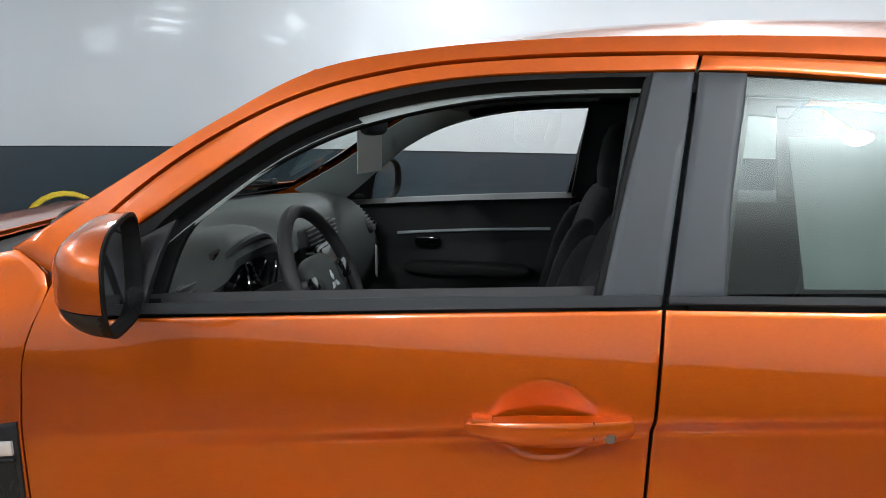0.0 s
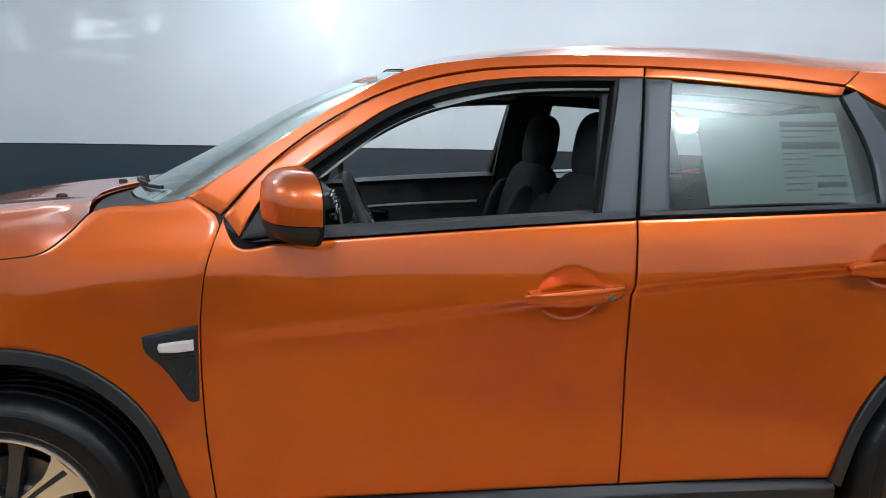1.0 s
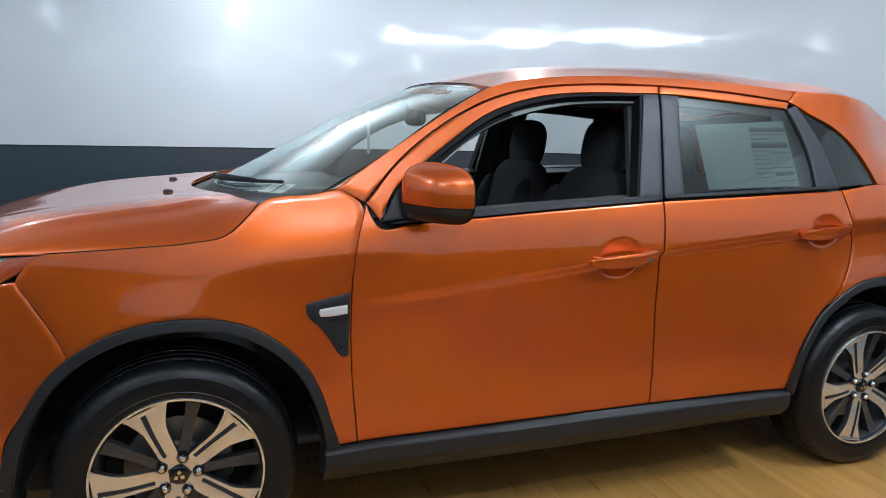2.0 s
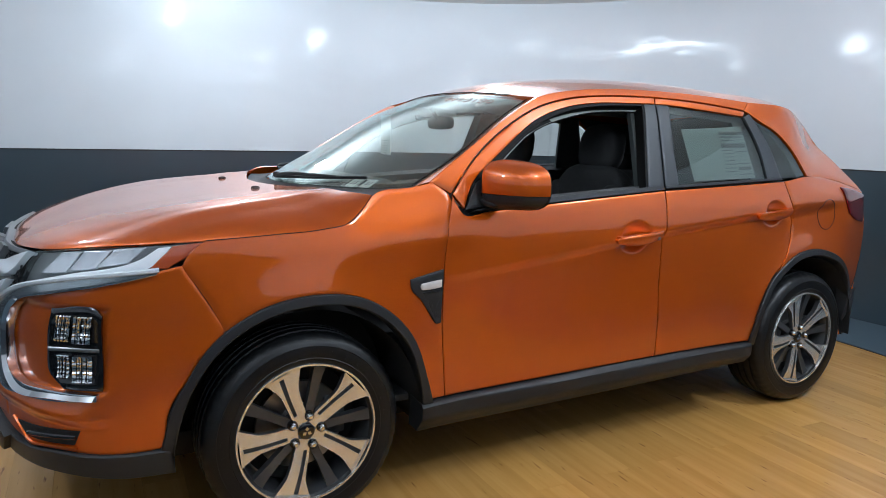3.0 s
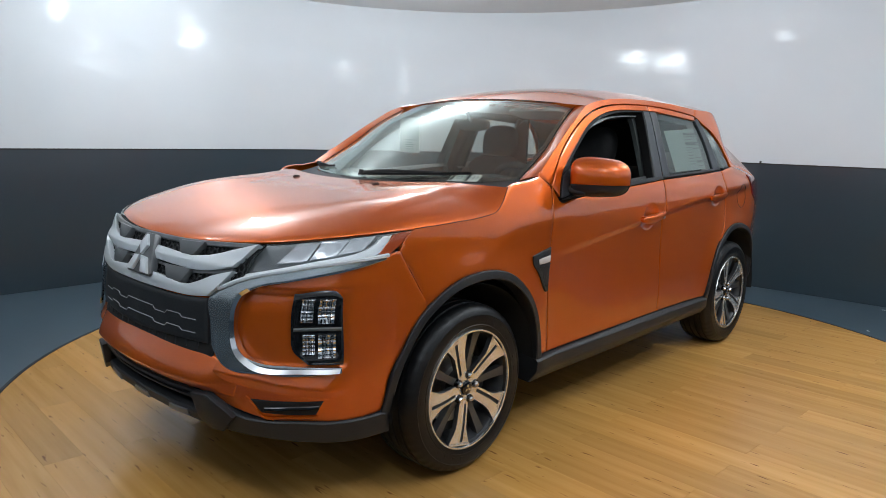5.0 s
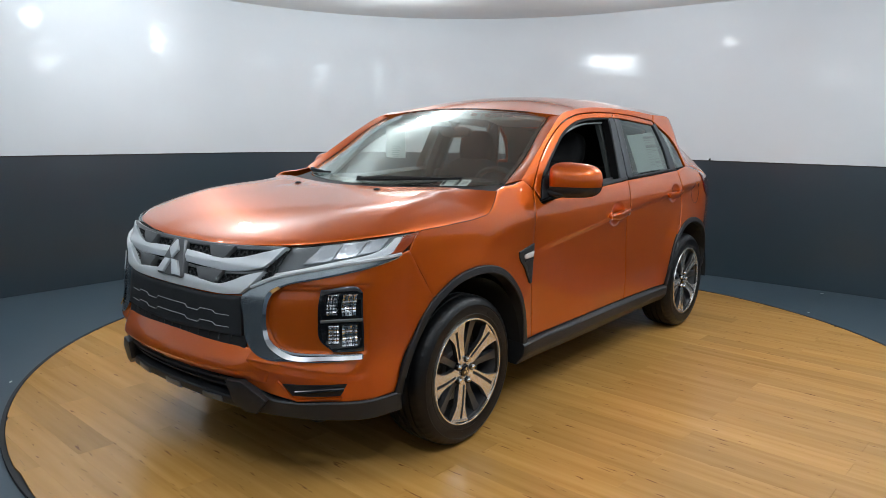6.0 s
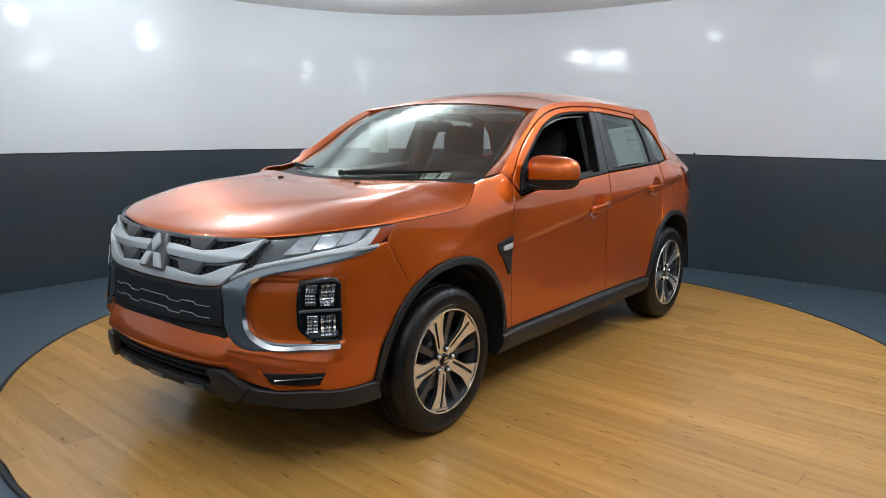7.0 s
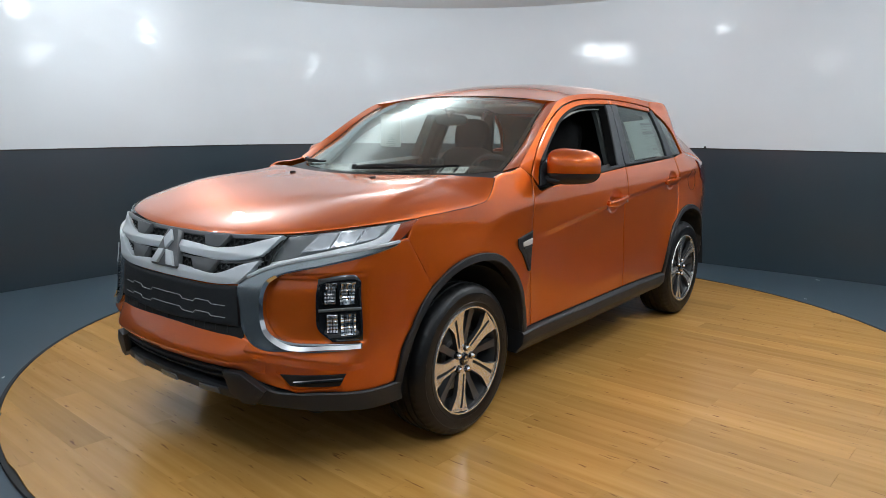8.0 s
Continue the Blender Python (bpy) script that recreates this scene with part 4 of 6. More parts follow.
for sd in SIDES:
    upper = [[(0.02, 0.862), (0.10, 0.861), (0.22, 0.858), (0.347, 0.857), (0.440, 0.868), (0.513, 0.885)],
             [(0.02, 0.907), (0.12, 0.906), (0.20, 0.903), (0.262, 0.900), (0.33, 0.903), (0.40, 0.914), (0.489, 0.937), (0.585, 0.962)],
             [(0.02, 0.862), (0.02, 0.907)], [(0.513, 0.885), (0.585, 0.962)]]
    part("grille_bar", on_nose(upper, 36, 8, off=0.024, deep=0.03, side=sd, gap=0.0, edge=0.0022, lift=lambda s, z: 0.012 * (1 - abs(2 * max(0.0, min(1.0, (z - 0.855) / 0.057)) - 1))), SILVER, GRILLE, "satin silver upper bar")
    lower = [[(0.0, 0.770), (0.2, 0.771), (0.35, 0.773), (0.425, 0.781)],
             [(0.0, 0.818), (0.12, 0.816), (0.21, 0.811), (0.317, 0.807), (0.37, 0.822), (0.435, 0.848), (0.519, 0.871)],
             [(0.0, 0.770), (0.0, 0.818)], [(0.425, 0.781), (0.478, 0.825), (0.519, 0.871)]]
    part("grille_bar", on_nose(lower, 36, 8, off=0.026, deep=0.04, side=sd, gap=0.0, edge=0.0022, lift=lambda s, z: 0.008 * ease(0.77, 0.80, z)), SILVER, GRILLE, "satin silver lower bar")
    for poly in ([(0.20, 0.940), (0.225, 0.905), (0.235, 0.900), (0.300, 0.899), (0.312, 0.906), (0.350, 0.945)],
                 [(0.155, 0.854), (0.185, 0.815), (0.197, 0.808), (0.272, 0.806), (0.285, 0.813), (0.318, 0.856)]):
        part("bracket", stud(nose(poly), 0.004, 0.034, sd, 0.004), LAMP_GREY, GRILLE, "grey plastic bracket")

# three-lobed plain badge on a dark plate
badge = part("badge", stud(nose([(-0.038, 0.935), (0.038, 0.935), (0.098, 0.806), (0.085, 0.797), (-0.085, 0.797), (-0.098, 0.806)]), 0.018, 0.046, -1, 0.004), LAMP_GREY, GRILLE, "dark badge plate")
for poly in ([(0, 0.930), (0.031, 0.895), (0, 0.862), (-0.031, 0.895)], [(-0.004, 0.858), (-0.046, 0.856), (-0.086, 0.805), (-0.034, 0.805)], [(0.004, 0.858), (0.046, 0.856), (0.086, 0.805), (0.034, 0.805)]):
    part("lobe", stud(nose(poly), 0.044, 0.056, -1, 0.003), SILVER, badge, "bright metal lobe")

plate = part("plate_panel", on_nose([[(-0.435, 0.619), (-0.25, 0.616), (0, 0.608), (0.25, 0.616), (0.435, 0.619)], [(-0.422, 0.777), (-0.35, 0.771), (0, 0.768), (0.35, 0.771), (0.422, 0.777)], [(-0.435, 0.619), (-0.43, 0.70), (-0.422, 0.777)], [(0.435, 0.619), (0.43, 0.70), (0.422, 0.777)]], 40, 10, off=0.020, deep=0.03), TRIM_BLACK, BUMPER, "black plastic plate panel with raised lines")
for z in (0.703, 0.657):
    chain = [(0.0, 0.0), (0.105, 0.0), (0.12, -0.012), (0.19, -0.012), (0.205, 0.0), (0.28, 0.0), (0.295, -0.010), (0.37, -0.008)]
    for sg in SIDES:
        part("raised_line", tube([skin(S_MID + sg * u, z + d, 0.0205) for u, d in chain], 0.0016, 5), LINE_GREY, plate)
part("lower_opening", on_nose([[(-0.45, 0.570), (0, 0.588), (0.45, 0.570)], [(-0.445, 0.628), (0, 0.620), (0.445, 0.628)], [(-0.45, 0.570), (-0.445, 0.628)], [(0.45, 0.570), (0.445, 0.628)]], 40, 3, off=0.009, deep=0.012), DARK, BUMPER, "dark lower air opening")
for k in range(-6, 7):
    part("opening_rib", line_on(nose([(0.062 * k, 0.590), (0.062 * k, 0.604), (0.062 * k, 0.618)]), 0.010, 0.003, -1, 4, sides=4), TRIM_BLACK, BUMPER)
# painted bumper lip below the opening: a shelf that falls to a fold, then turns under
lip = [[(-0.55, 0.452), (-0.3, 0.458), (0, 0.460), (0.3, 0.458), (0.55, 0.452)], [(-0.51, 0.556), (-0.458, 0.577), (-0.25, 0.587), (0, 0.597), (0.25, 0.587), (0.458, 0.577), (0.51, 0.556)], [(-0.55, 0.452), (-0.56, 0.50), (-0.51, 0.556)], [(0.55, 0.452), (0.56, 0.50), (0.51, 0.556)]]


def lip_fold(s, z):
    up = max(0.0, min(1.0, (z - 0.455) / 0.040)) - max(0.0, min(1.0, (z - 0.495) / 0.095))
    return 0.030 * up * (1 - ease(0.38, 0.54, abs(s - S_MID))) - 0.004 * ease(0.42, 0.52, abs(s - S_MID))


part("bumper_lip", on_nose(lip, 60, 28, off=0.006, deep=0.02, gap=0.0, edge=0.003, lift=lip_fold), PAINT, BUMPER)

for sd in SIDES:
    outer = [(1.075, 0.935), (0.896, 0.920), (0.724, 0.893), (0.537, 0.843), (0.467, 0.811), (0.424, 0.776), (0.438, 0.706), (0.452, 0.610), (0.497, 0.563), (0.562, 0.545), (0.629, 0.548), (0.78, 0.549), (0.917, 0.552)]
    inner = [(1.068, 0.920), (0.898, 0.888), (0.733, 0.856), (0.60, 0.822), (0.562, 0.800), (0.545, 0.765), (0.538, 0.690), (0.552, 0.640), (0.585, 0.602), (0.643, 0.585), (0.748, 0.581), (0.915, 0.571)]
    part("front_trim", on_nose([outer, inner, [outer[0], inner[0]], [outer[-1], inner[-1]]], 70, 5, off=0.018, deep=0.03, side=sd, gap=0.0, edge=0.002), TRIM_SILVER, BUMPER, "satin silver bow round the lamp corner")
    rise = spline(nose([(0.590, 0.820), (0.560, 0.798), (0.545, 0.765), (0.539, 0.710), (0.544, 0.660), (0.552, 0.634), (0.575, 0.606), (0.629, 0.579), (0.796, 0.571), (0.912, 0.568)]), 48)
    fall = spline(nose([(0.584, 0.826), (0.551, 0.803), (0.536, 0.768), (0.530, 0.710), (0.533, 0.660), (0.540, 0.630), (0.558, 0.598), (0.612, 0.564), (0.796, 0.556), (0.908, 0.553)]), 48)
    strip = slab([[skin(*a, -0.006), skin(*a, 0.014), skin(*b, 0.0235)] for a, b in zip(rise, fall)], 0.004)
    part("trim_lip", mirror(strip) if sd > 0 else strip, CHROME, BUMPER, "bright chrome lip")
    part("trim_lip", line_on(nose(outer[:5]), 0.021, 0.0075, sd, 30), SILVER, BUMPER, "bright chrome lip")

    # headlight
    low = [(0.510, 0.847), (0.724, 0.889), (0.896, 0.917), (0.986, 0.930), (1.107, 0.934)]
    top = [(0.589, 0.967), (0.66, 0.976), (0.78, 0.991), (0.90, 1.000), (1.06, 1.006), (1.222, 1.010)]
    tip = [low[-1], (1.149, 0.957), (1.184, 0.980), top[-1]]
    hl = [low, top, [low[0], top[0]], tip]
    head = part("headlight", on_nose(hl, 30, 10, off=-0.014, deep=0.05, side=sd, gap=0.001), LAMP_GREY, CAR, "clear headlight with chrome reflectors")
    strip = [[(0.512, 0.849), (0.795, 0.902), (0.986, 0.931), (1.037, 0.938), (1.112, 0.999)], [(0.521, 0.868), (0.598, 0.884), (0.791, 0.925), (0.972, 0.957), (0.990, 0.963), (1.054, 0.998)], [(0.512, 0.849), (0.519, 0.864)], [(1.112, 0.999), (1.062, 0.998)]]
    part("light_bar", on_nose(strip, 40, 3, off=-0.003, deep=0.012, side=sd, gap=0.0), LIGHT_BAR, head, "white light guide bar")
    for k, (a, b, c, d) in enumerate(((0.655, 0.765, 0.715, 0.795), (0.768, 0.862, 0.798, 0.900), (0.865, 0.965, 0.903, 1.022))):
        z0 = 0.908 + 0.016 * k
        z1 = 0.980 + 0.009 * k
        cell = [[(a, z0), (b, z0 + 0.014)], [(c, z1), (d, z1 + 0.004)], [(a, z0), (c, z1)], [(b, z0 + 0.014), (d, z1 + 0.004)]]
        mid_s, mid_z = S_MID + (a + b + c + d) / 4, (z0 + z1) / 2 + 0.004
        part("reflector", on_nose(cell, 12, 10, off=0.000, deep=0.02, side=sd, gap=0.002, lift=lambda s, z, q=mid_s, r=mid_z: -0.007 * max(0.0, 1 - ((s - q) / 0.06) ** 2 - ((z - r) / 0.04) ** 2) + 0.0007 * math.sin(200 * math.hypot(s - q, z - r))), LAMP_BOWL, head, "chrome lamp bowl")
    amber = [[(1.044, 0.938), (1.075, 0.936), (1.105, 0.935)], [(1.120, 1.001), (1.170, 1.006), (1.218, 1.009)], [(1.044, 0.938), (1.078, 0.970), (1.120, 1.001)], [(1.105, 0.935), (1.147, 0.957), (1.182, 0.980), (1.218, 1.009)]]
    part("side_marker", on_nose(amber, 4, 8, off=-0.002, deep=0.012, side=sd, gap=0.0), AMBER, head, "dark amber marker")
    lens = part("lens", on_nose(hl, 30, 10, off=0.005, deep=0.006, side=sd, gap=0.001), GLASS_LAMP, head, "clear lens")
    lens.visible_shadow = False

    # stacked corner lamps
    frame_c = [[(0.805, 0.583), (0.925, 0.578)], [(0.745, 0.818), (0.90, 0.816), (0.915, 0.800)], [(0.805, 0.583), (0.750, 0.632), (0.744, 0.70), (0.745, 0.818)], [(0.925, 0.578), (0.922, 0.70), (0.915, 0.800)]]
    fog = part("corner_lamp", on_nose(frame_c, 14, 18, off=0.002, deep=0.04, side=sd, gap=0.0, edge=0.008, lift=lambda s, z: -0.010 * (ease(0.60, 0.625, z) * (1 - ease(0.78, 0.80, z)) * ease(S_MID + 0.76, S_MID + 0.775, s) * (1 - ease(S_MID + 0.895, S_MID + 0.91, s)))), GLOSS_BLACK, BUMPER, "black stacked lamp unit")
    for (a, b, z0, z1) in ((0.770, 0.822, 0.722, 0.803), (0.829, 0.890, 0.718, 0.802), (0.783, 0.826, 0.612, 0.686), (0.834, 0.896, 0.600, 0.684)):
        cell = [[(a, z0), (b, z0)], [(a, z1), (b, z1)], [(a, z0), (a, z1)], [(b, z0), (b, z1)]]
        qs, qz = S_MID + (a + b) / 2, (z0 + z1) / 2
        bowl = part("reflector", on_nose(cell, 12, 14, off=0.005, deep=0.012, side=sd, gap=0.002, edge=0.004, lift=lambda s, z, q=qs, r=qz: -0.008 * max(0.0, 1 - ((s - q) / 0.03) ** 2 - ((z - r) / 0.042) ** 2) + 0.0022 * math.sin(s * 620) + 0.0015 * math.sin(z * 500)), FOG_BOWL, fog, "ribbed chrome lamp bowl")
        for q in range(3):
            rs = a + (b - a) * (q + 1) / 4
            part("rib", line_on(nose([(rs, z0 + 0.004), (rs, (z0 + z1) / 2), (rs, z1 - 0.004)]), 0.005, 0.0012, sd, 4, sides=4), GLOSS_BLACK, fog)
    part("divider", line_on(nose([(0.755, 0.700), (0.83, 0.703), (0.915, 0.700)]), 0.004, 0.006, sd, 8, 0.6), LAMP_GREY, fog)

    # lower corner slot, black skirt and horn
    slot = [[(0.655, 0.410), (0.75, 0.408), (0.842, 0.407)], [(0.612, 0.460), (0.74, 0.461), (0.872, 0.459)], [(0.655, 0.410), (0.612, 0.460)], [(0.842, 0.407), (0.872, 0.459)]]
    part("corner_slot", on_nose(slot, 12, 4, off=0.004, deep=0.012, side=sd), DARK, BUMPER, "black corner slot")
    part("slot_blade", line_on(nose([(0.67, 0.428), (0.75, 0.436), (0.852, 0.438)]), 0.008, 0.007, sd, 10, 0.5), GLOSS_BLACK, BUMPER)
    part("slot_edge", line_on(nose([(0.600, 0.466), (0.628, 0.438), (0.652, 0.402), (0.75, 0.400), (0.848, 0.399)]), 0.003, 0.006, sd, 24), PAINT, BUMPER)
    skirt = [[(0.470, 0.325), (0.60, 0.322), (0.747, 0.316), (0.974, 0.294), (1.125, 0.292)], [(0.45, 0.455), (0.50, 0.430), (0.571, 0.392), (0.66, 0.386), (0.78, 0.388), (0.927, 0.376), (1.118, 0.374)], [(0.470, 0.325), (0.43, 0.39), (0.45, 0.455)], [(1.125, 0.292), (1.118, 0.374)]]
    part("skirt", on_nose(skirt, 36, 8, off=0.013, deep=0.10, side=sd, gap=0.0, edge=0.008), TRIM_BLACK, BUMPER, "grey-black plastic lower skirt")
    horn = [(0.375, 0.452), (0.455, 0.458), (0.56, 0.392), (0.51, 0.330), (0.455, 0.330), (0.40, 0.365)]
    part("skirt_horn", stud(nose(horn), 0.006, 0.034, sd, 0.006), TRIM_BLACK, BUMPER, "black skirt horn")
part("skirt_opening", on_nose([[(-0.40, 0.37), (0, 0.372), (0.40, 0.37)], [(-0.40, 0.455), (0, 0.462), (0.40, 0.455)], [(-0.40, 0.37), (-0.40, 0.455)], [(0.40, 0.37), (0.40, 0.455)]], 30, 4, off=-0.03, deep=0.02), DARK, BUMPER, "dark lower intake")
for z, o, r in ((0.445, 0.006, 0.008), (0.412, -0.004, 0.006)):
    part("intake_bar", tube([skin(S_MID + 0.40 * k / 10, z, o) for k in range(-10, 11)], r, 6), TRIM_BLACK, BUMPER)
skid = on_nose([[(-0.44, 0.325), (-0.2, 0.338), (0, 0.340), (0.2, 0.338), (0.44, 0.325)], [(-0.42, 0.375), (-0.2, 0.382), (0, 0.383), (0.2, 0.382), (0.42, 0.375)], [(-0.44, 0.325), (-0.42, 0.375)], [(0.44, 0.325), (0.42, 0.375)]], 40, 4, off=0.016, deep=0.12, edge=0.008)
SKID = part("skid_plate", skid, TRIM_BLACK, BUMPER, "black lower skid edge")
for u in (-0.27, 0.0, 0.27):
    part("skid_pad", stud(nose([(u - 0.06, 0.342), (u + 0.06, 0.342), (u + 0.055, 0.366), (u - 0.055, 0.366)]), 0.014, 0.021, -1, 0.003), LAMP_GREY, SKID)


# ---- wheels ----
def spoke_strip(rows, back):
    """Radial stations (r, y, [tangent stops]); the strip between the 2nd and 3rd stop stays open where open is set."""
    bm = bmesh.new()
    lines = [[bm.verts.new((t, y, r)) for t in ts] for r, y, ts, o in rows]
    for i in range(len(rows) - 1):
        for k in range(len(lines[0]) - 1):
            if k == 1 and rows[i][3] and rows[i + 1][3]:
                continue
            bm.faces.new((lines[i][k], lines[i][k + 1], lines[i + 1][k + 1], lines[i + 1][k]))
    faces = bm.faces[:]
    r = bmesh.ops.extrude_face_region(bm, geom=faces)
    for v in r["geom"]:
        if isinstance(v, bmesh.types.BMVert):
            v.co.y += back
    bmesh.ops.recalc_face_normals(bm, faces=bm.faces[:])
    return bm


def turned(bm, angle):
    bmesh.ops.rotate(bm, cent=(0, 0, 0), matrix=Matrix.Rotation(radians(angle), 3, "Y"), verts=bm.verts[:])
    return bm


def wheel(wx, sd):
    y0 = 0.735
    place = Matrix.Translation((wx, -y0, 0.345))

    def put(name, bm, mat, parent, label="", smooth=True):
        if name not in ("tyre", "sidewall_mark", "lug_nut", "lug_well", "hub_cap", "cap_mark"):
            bmesh.ops.scale(bm, vec=(1.03, 1.0, 1.03), verts=bm.verts[:])
        bmesh.ops.transform(bm, matrix=place, verts=bm.verts[:])
        if sd > 0:
            mirror(bm)
        return part(name, bm, mat, parent, label, smooth)

    barrel = lathe([(0.236, -0.107), (0.238, -0.112), (0.232, -0.113), (0.228, -0.106), (0.222, -0.095), (0.213, -0.06), (0.205, 0.02), (0.20, 0.10)], 72)
    rim = put("wheel", barrel, ALLOY_DARK, CAR, "machined alloy wheel with paired spokes")
    put("rim_lip", lathe([(0.2285, -0.1085), (0.2295, -0.1165), (0.2355, -0.117), (0.238, -0.110)], 72), ALLOY, rim, "machined rim lip")
    # tyre with grooves and shoulder notches
    sides = 150
    prof = [(0.228, -0.100), (0.240, -0.112), (0.250, -0.114), (0.262, -0.1175), (0.264, -0.1160), (0.285, -0.1185), (0.302, -0.1165), (0.304, -0.1180), (0.318, -0.112), (0.330, -0.103), (0.338, -0.092), (0.3425, -0.080), (0.344, -0.066),
            (0.338, -0.064), (0.338, -0.056), (0.3447, -0.054), (0.345, -0.026), (0.338, -0.024), (0.338, -0.014), (0.345, -0.012), (0.345, 0.012), (0.338, 0.014), (0.338, 0.024), (0.345, 0.026), (0.3447, 0.054), (0.338, 0.056), (0.338, 0.064), (0.344, 0.066), (0.338, 0.095), (0.31, 0.114), (0.24, 0.11)]
    bm = lathe(prof, sides)
    for v in bm.verts:
        r = math.hypot(v.co.x, v.co.z)
        k = round(math.atan2(v.co.z, v.co.x) / math.tau * sides) % 3
        if r > 0.328 and k == 0 and abs(v.co.y) > 0.06:
            f = (r - 0.003) / r
            v.co.x, v.co.z = v.co.x * f, v.co.z * f
    put("tyre", bm, RUBBER, rim, "black road tyre with grooved tread")
    for k in range(16):
        mark = bmesh.new()
        a0 = 18 + 11 * k if k < 7 else 190 + 10.5 * (k - 7)
        box(0, -0.1178, 0.2815, 0.012 + 0.006 * (k % 3 == 0), 0.0016, 0.016, 0.0, bm=mark)
        put("sidewall_mark", turned(mark, a0), RUBBER, rim)
    face = [(0.028, -0.088, [-0.020, -0.012, -0.004, 0.020], False), (0.050, -0.090, [-0.022, -0.015, -0.006, 0.022], False), (0.064, -0.091, [-0.0245, -0.0165, -0.0045, 0.0245], False),
            (0.065, -0.091, [-0.0255, -0.0165, -0.0045, 0.0255], True), (0.10, -0.096, [-0.0265, -0.017, -0.0045, 0.027], True), (0.13, -0.100, [-0.028, -0.0175, -0.0045, 0.029], True), (0.155, -0.103, [-0.030, -0.0175, -0.004, 0.0325], True),
            (0.175, -0.105, [-0.037, -0.0175, -0.003, 0.040], True), (0.211, -0.108, [-0.056, -0.0175, -0.002, 0.058], True), (0.212, -0.108, [-0.0565, -0.0175, -0.002, 0.0585], False), (0.222, -0.110, [-0.0625, -0.012, 0.012, 0.0625], False), (0.2295, -0.111, [-0.0625, -0.012, 0.012, 0.0625], False)]
    face = [(r, y, [t + 0.010 * (r / 0.22) ** 2 for t in ts], o) for r, y, ts, o in face]
    rows = []
    for r, y, ts, o in face:
        if r > 0.22:
            rows.append((math.sqrt(max(0.0, r * r - max(abs(t) for t in ts) ** 2 * 0.55)), y, ts, o))
        else:
            rows.append((r, y, ts, o))
    for k in range(5):
        a = -24 + 72 * k
        ob = put("spoke", turned(spoke_strip(rows, 0.022), a), ALLOY, rim, "machined paired spoke")
        two_tone_fix(ob, sd)
        inlay = [(r, y + 0.004, [ts[1] - 0.001, ts[1] * 0.5 + ts[2] * 0.5, ts[2] + 0.001], False) for r, y, ts, o in rows if 0.0645 < r < 0.2125]
        put("spoke_inlay", turned(spoke_strip(inlay, 0.010), a), CABIN_BLACK, rim, "dark slot in the spoke")
        dark = [(0.045, -0.080, [-0.015, -0.004, 0.004, 0.015], False), (0.12, -0.082, [-0.0135, -0.004, 0.004, 0.0135], False), (0.19, -0.090, [-0.017, -0.005, 0.005, 0.017], False), (0.224, -0.096, [-0.021, -0.006, 0.006, 0.021], False)]
        put("dark_spoke", turned(spoke_strip(dark, 0.03), a + 36), ALLOY_DARK, rim, "dark grey spoke")
        c = radians(a + 36)
        nut = lathe([(0.0, -0.108), (0.006, -0.107), (0.0105, -0.102), (0.0115, -0.092), (0.0115, -0.06)], 14)
        bmesh.ops.translate(nut, vec=(0.054 * math.sin(c), 0, 0.054 * math.cos(c)), verts=nut.verts[:])
        put("lug_nut", nut, CHROME, rim, "chrome lug nut")
        well = lathe([(0.0125, -0.094), (0.0165, -0.0945), (0.0175, -0.090), (0.0175, -0.07)], 18)
        bmesh.ops.translate(well, vec=(0.054 * math.sin(c), 0, 0.054 * math.cos(c)), verts=well.verts[:])
        put("lug_well", well, GLOSS_BLACK, rim)
    put("hub", lathe([(0.0, -0.088), (0.030, -0.088), (0.062, -0.080), (0.07, -0.06), (0.07, 0.02)], 40), ALLOY_DARK, rim)
    cap = put("hub_cap", lathe([(0.0, -0.098), (0.022, -0.098), (0.0275, -0.095), (0.029, -0.085)], 32), GLOSS_BLACK, rim, "black hub cap")
    for k in range(3):
        lobe = prism([(0, 0.002), (0.007, 0.010), (0, 0.018), (-0.007, 0.010)], 0.0015, lambda x, z, h: Vector((x, -0.098 - h, z)))
        put("cap_mark", turned(lobe, 120 * k), CHROME, rim)
    put("brake_disc", lathe([(0.0, -0.035), (0.07, -0.04), (0.075, -0.022), (0.150, -0.022), (0.152, -0.010), (0.0, -0.008)], 48), STEEL, rim, "steel brake disc")
    cal = bmesh.new()
    box(0.115, -0.03, 0.02, 0.07, 0.05, 0.13, 0.012, bm=cal)
    put("brake_caliper", cal, ALLOY_DARK, rim)
    put("back_plate", lathe([(0.0, 0.0), (0.20, 0.0), (0.20, 0.02)], 40), DARK, rim)
    return rim


def two_tone_fix(ob, sd):
    ob.data.materials.append(ALLOY_DARK)
    for p in ob.data.polygons:
        front = p.normal.y * sd > 0.75
        p.material_index = 0 if front else 1


for wx in (0.0, 2.67):
    for sd in SIDES:
        wheel(wx, sd)


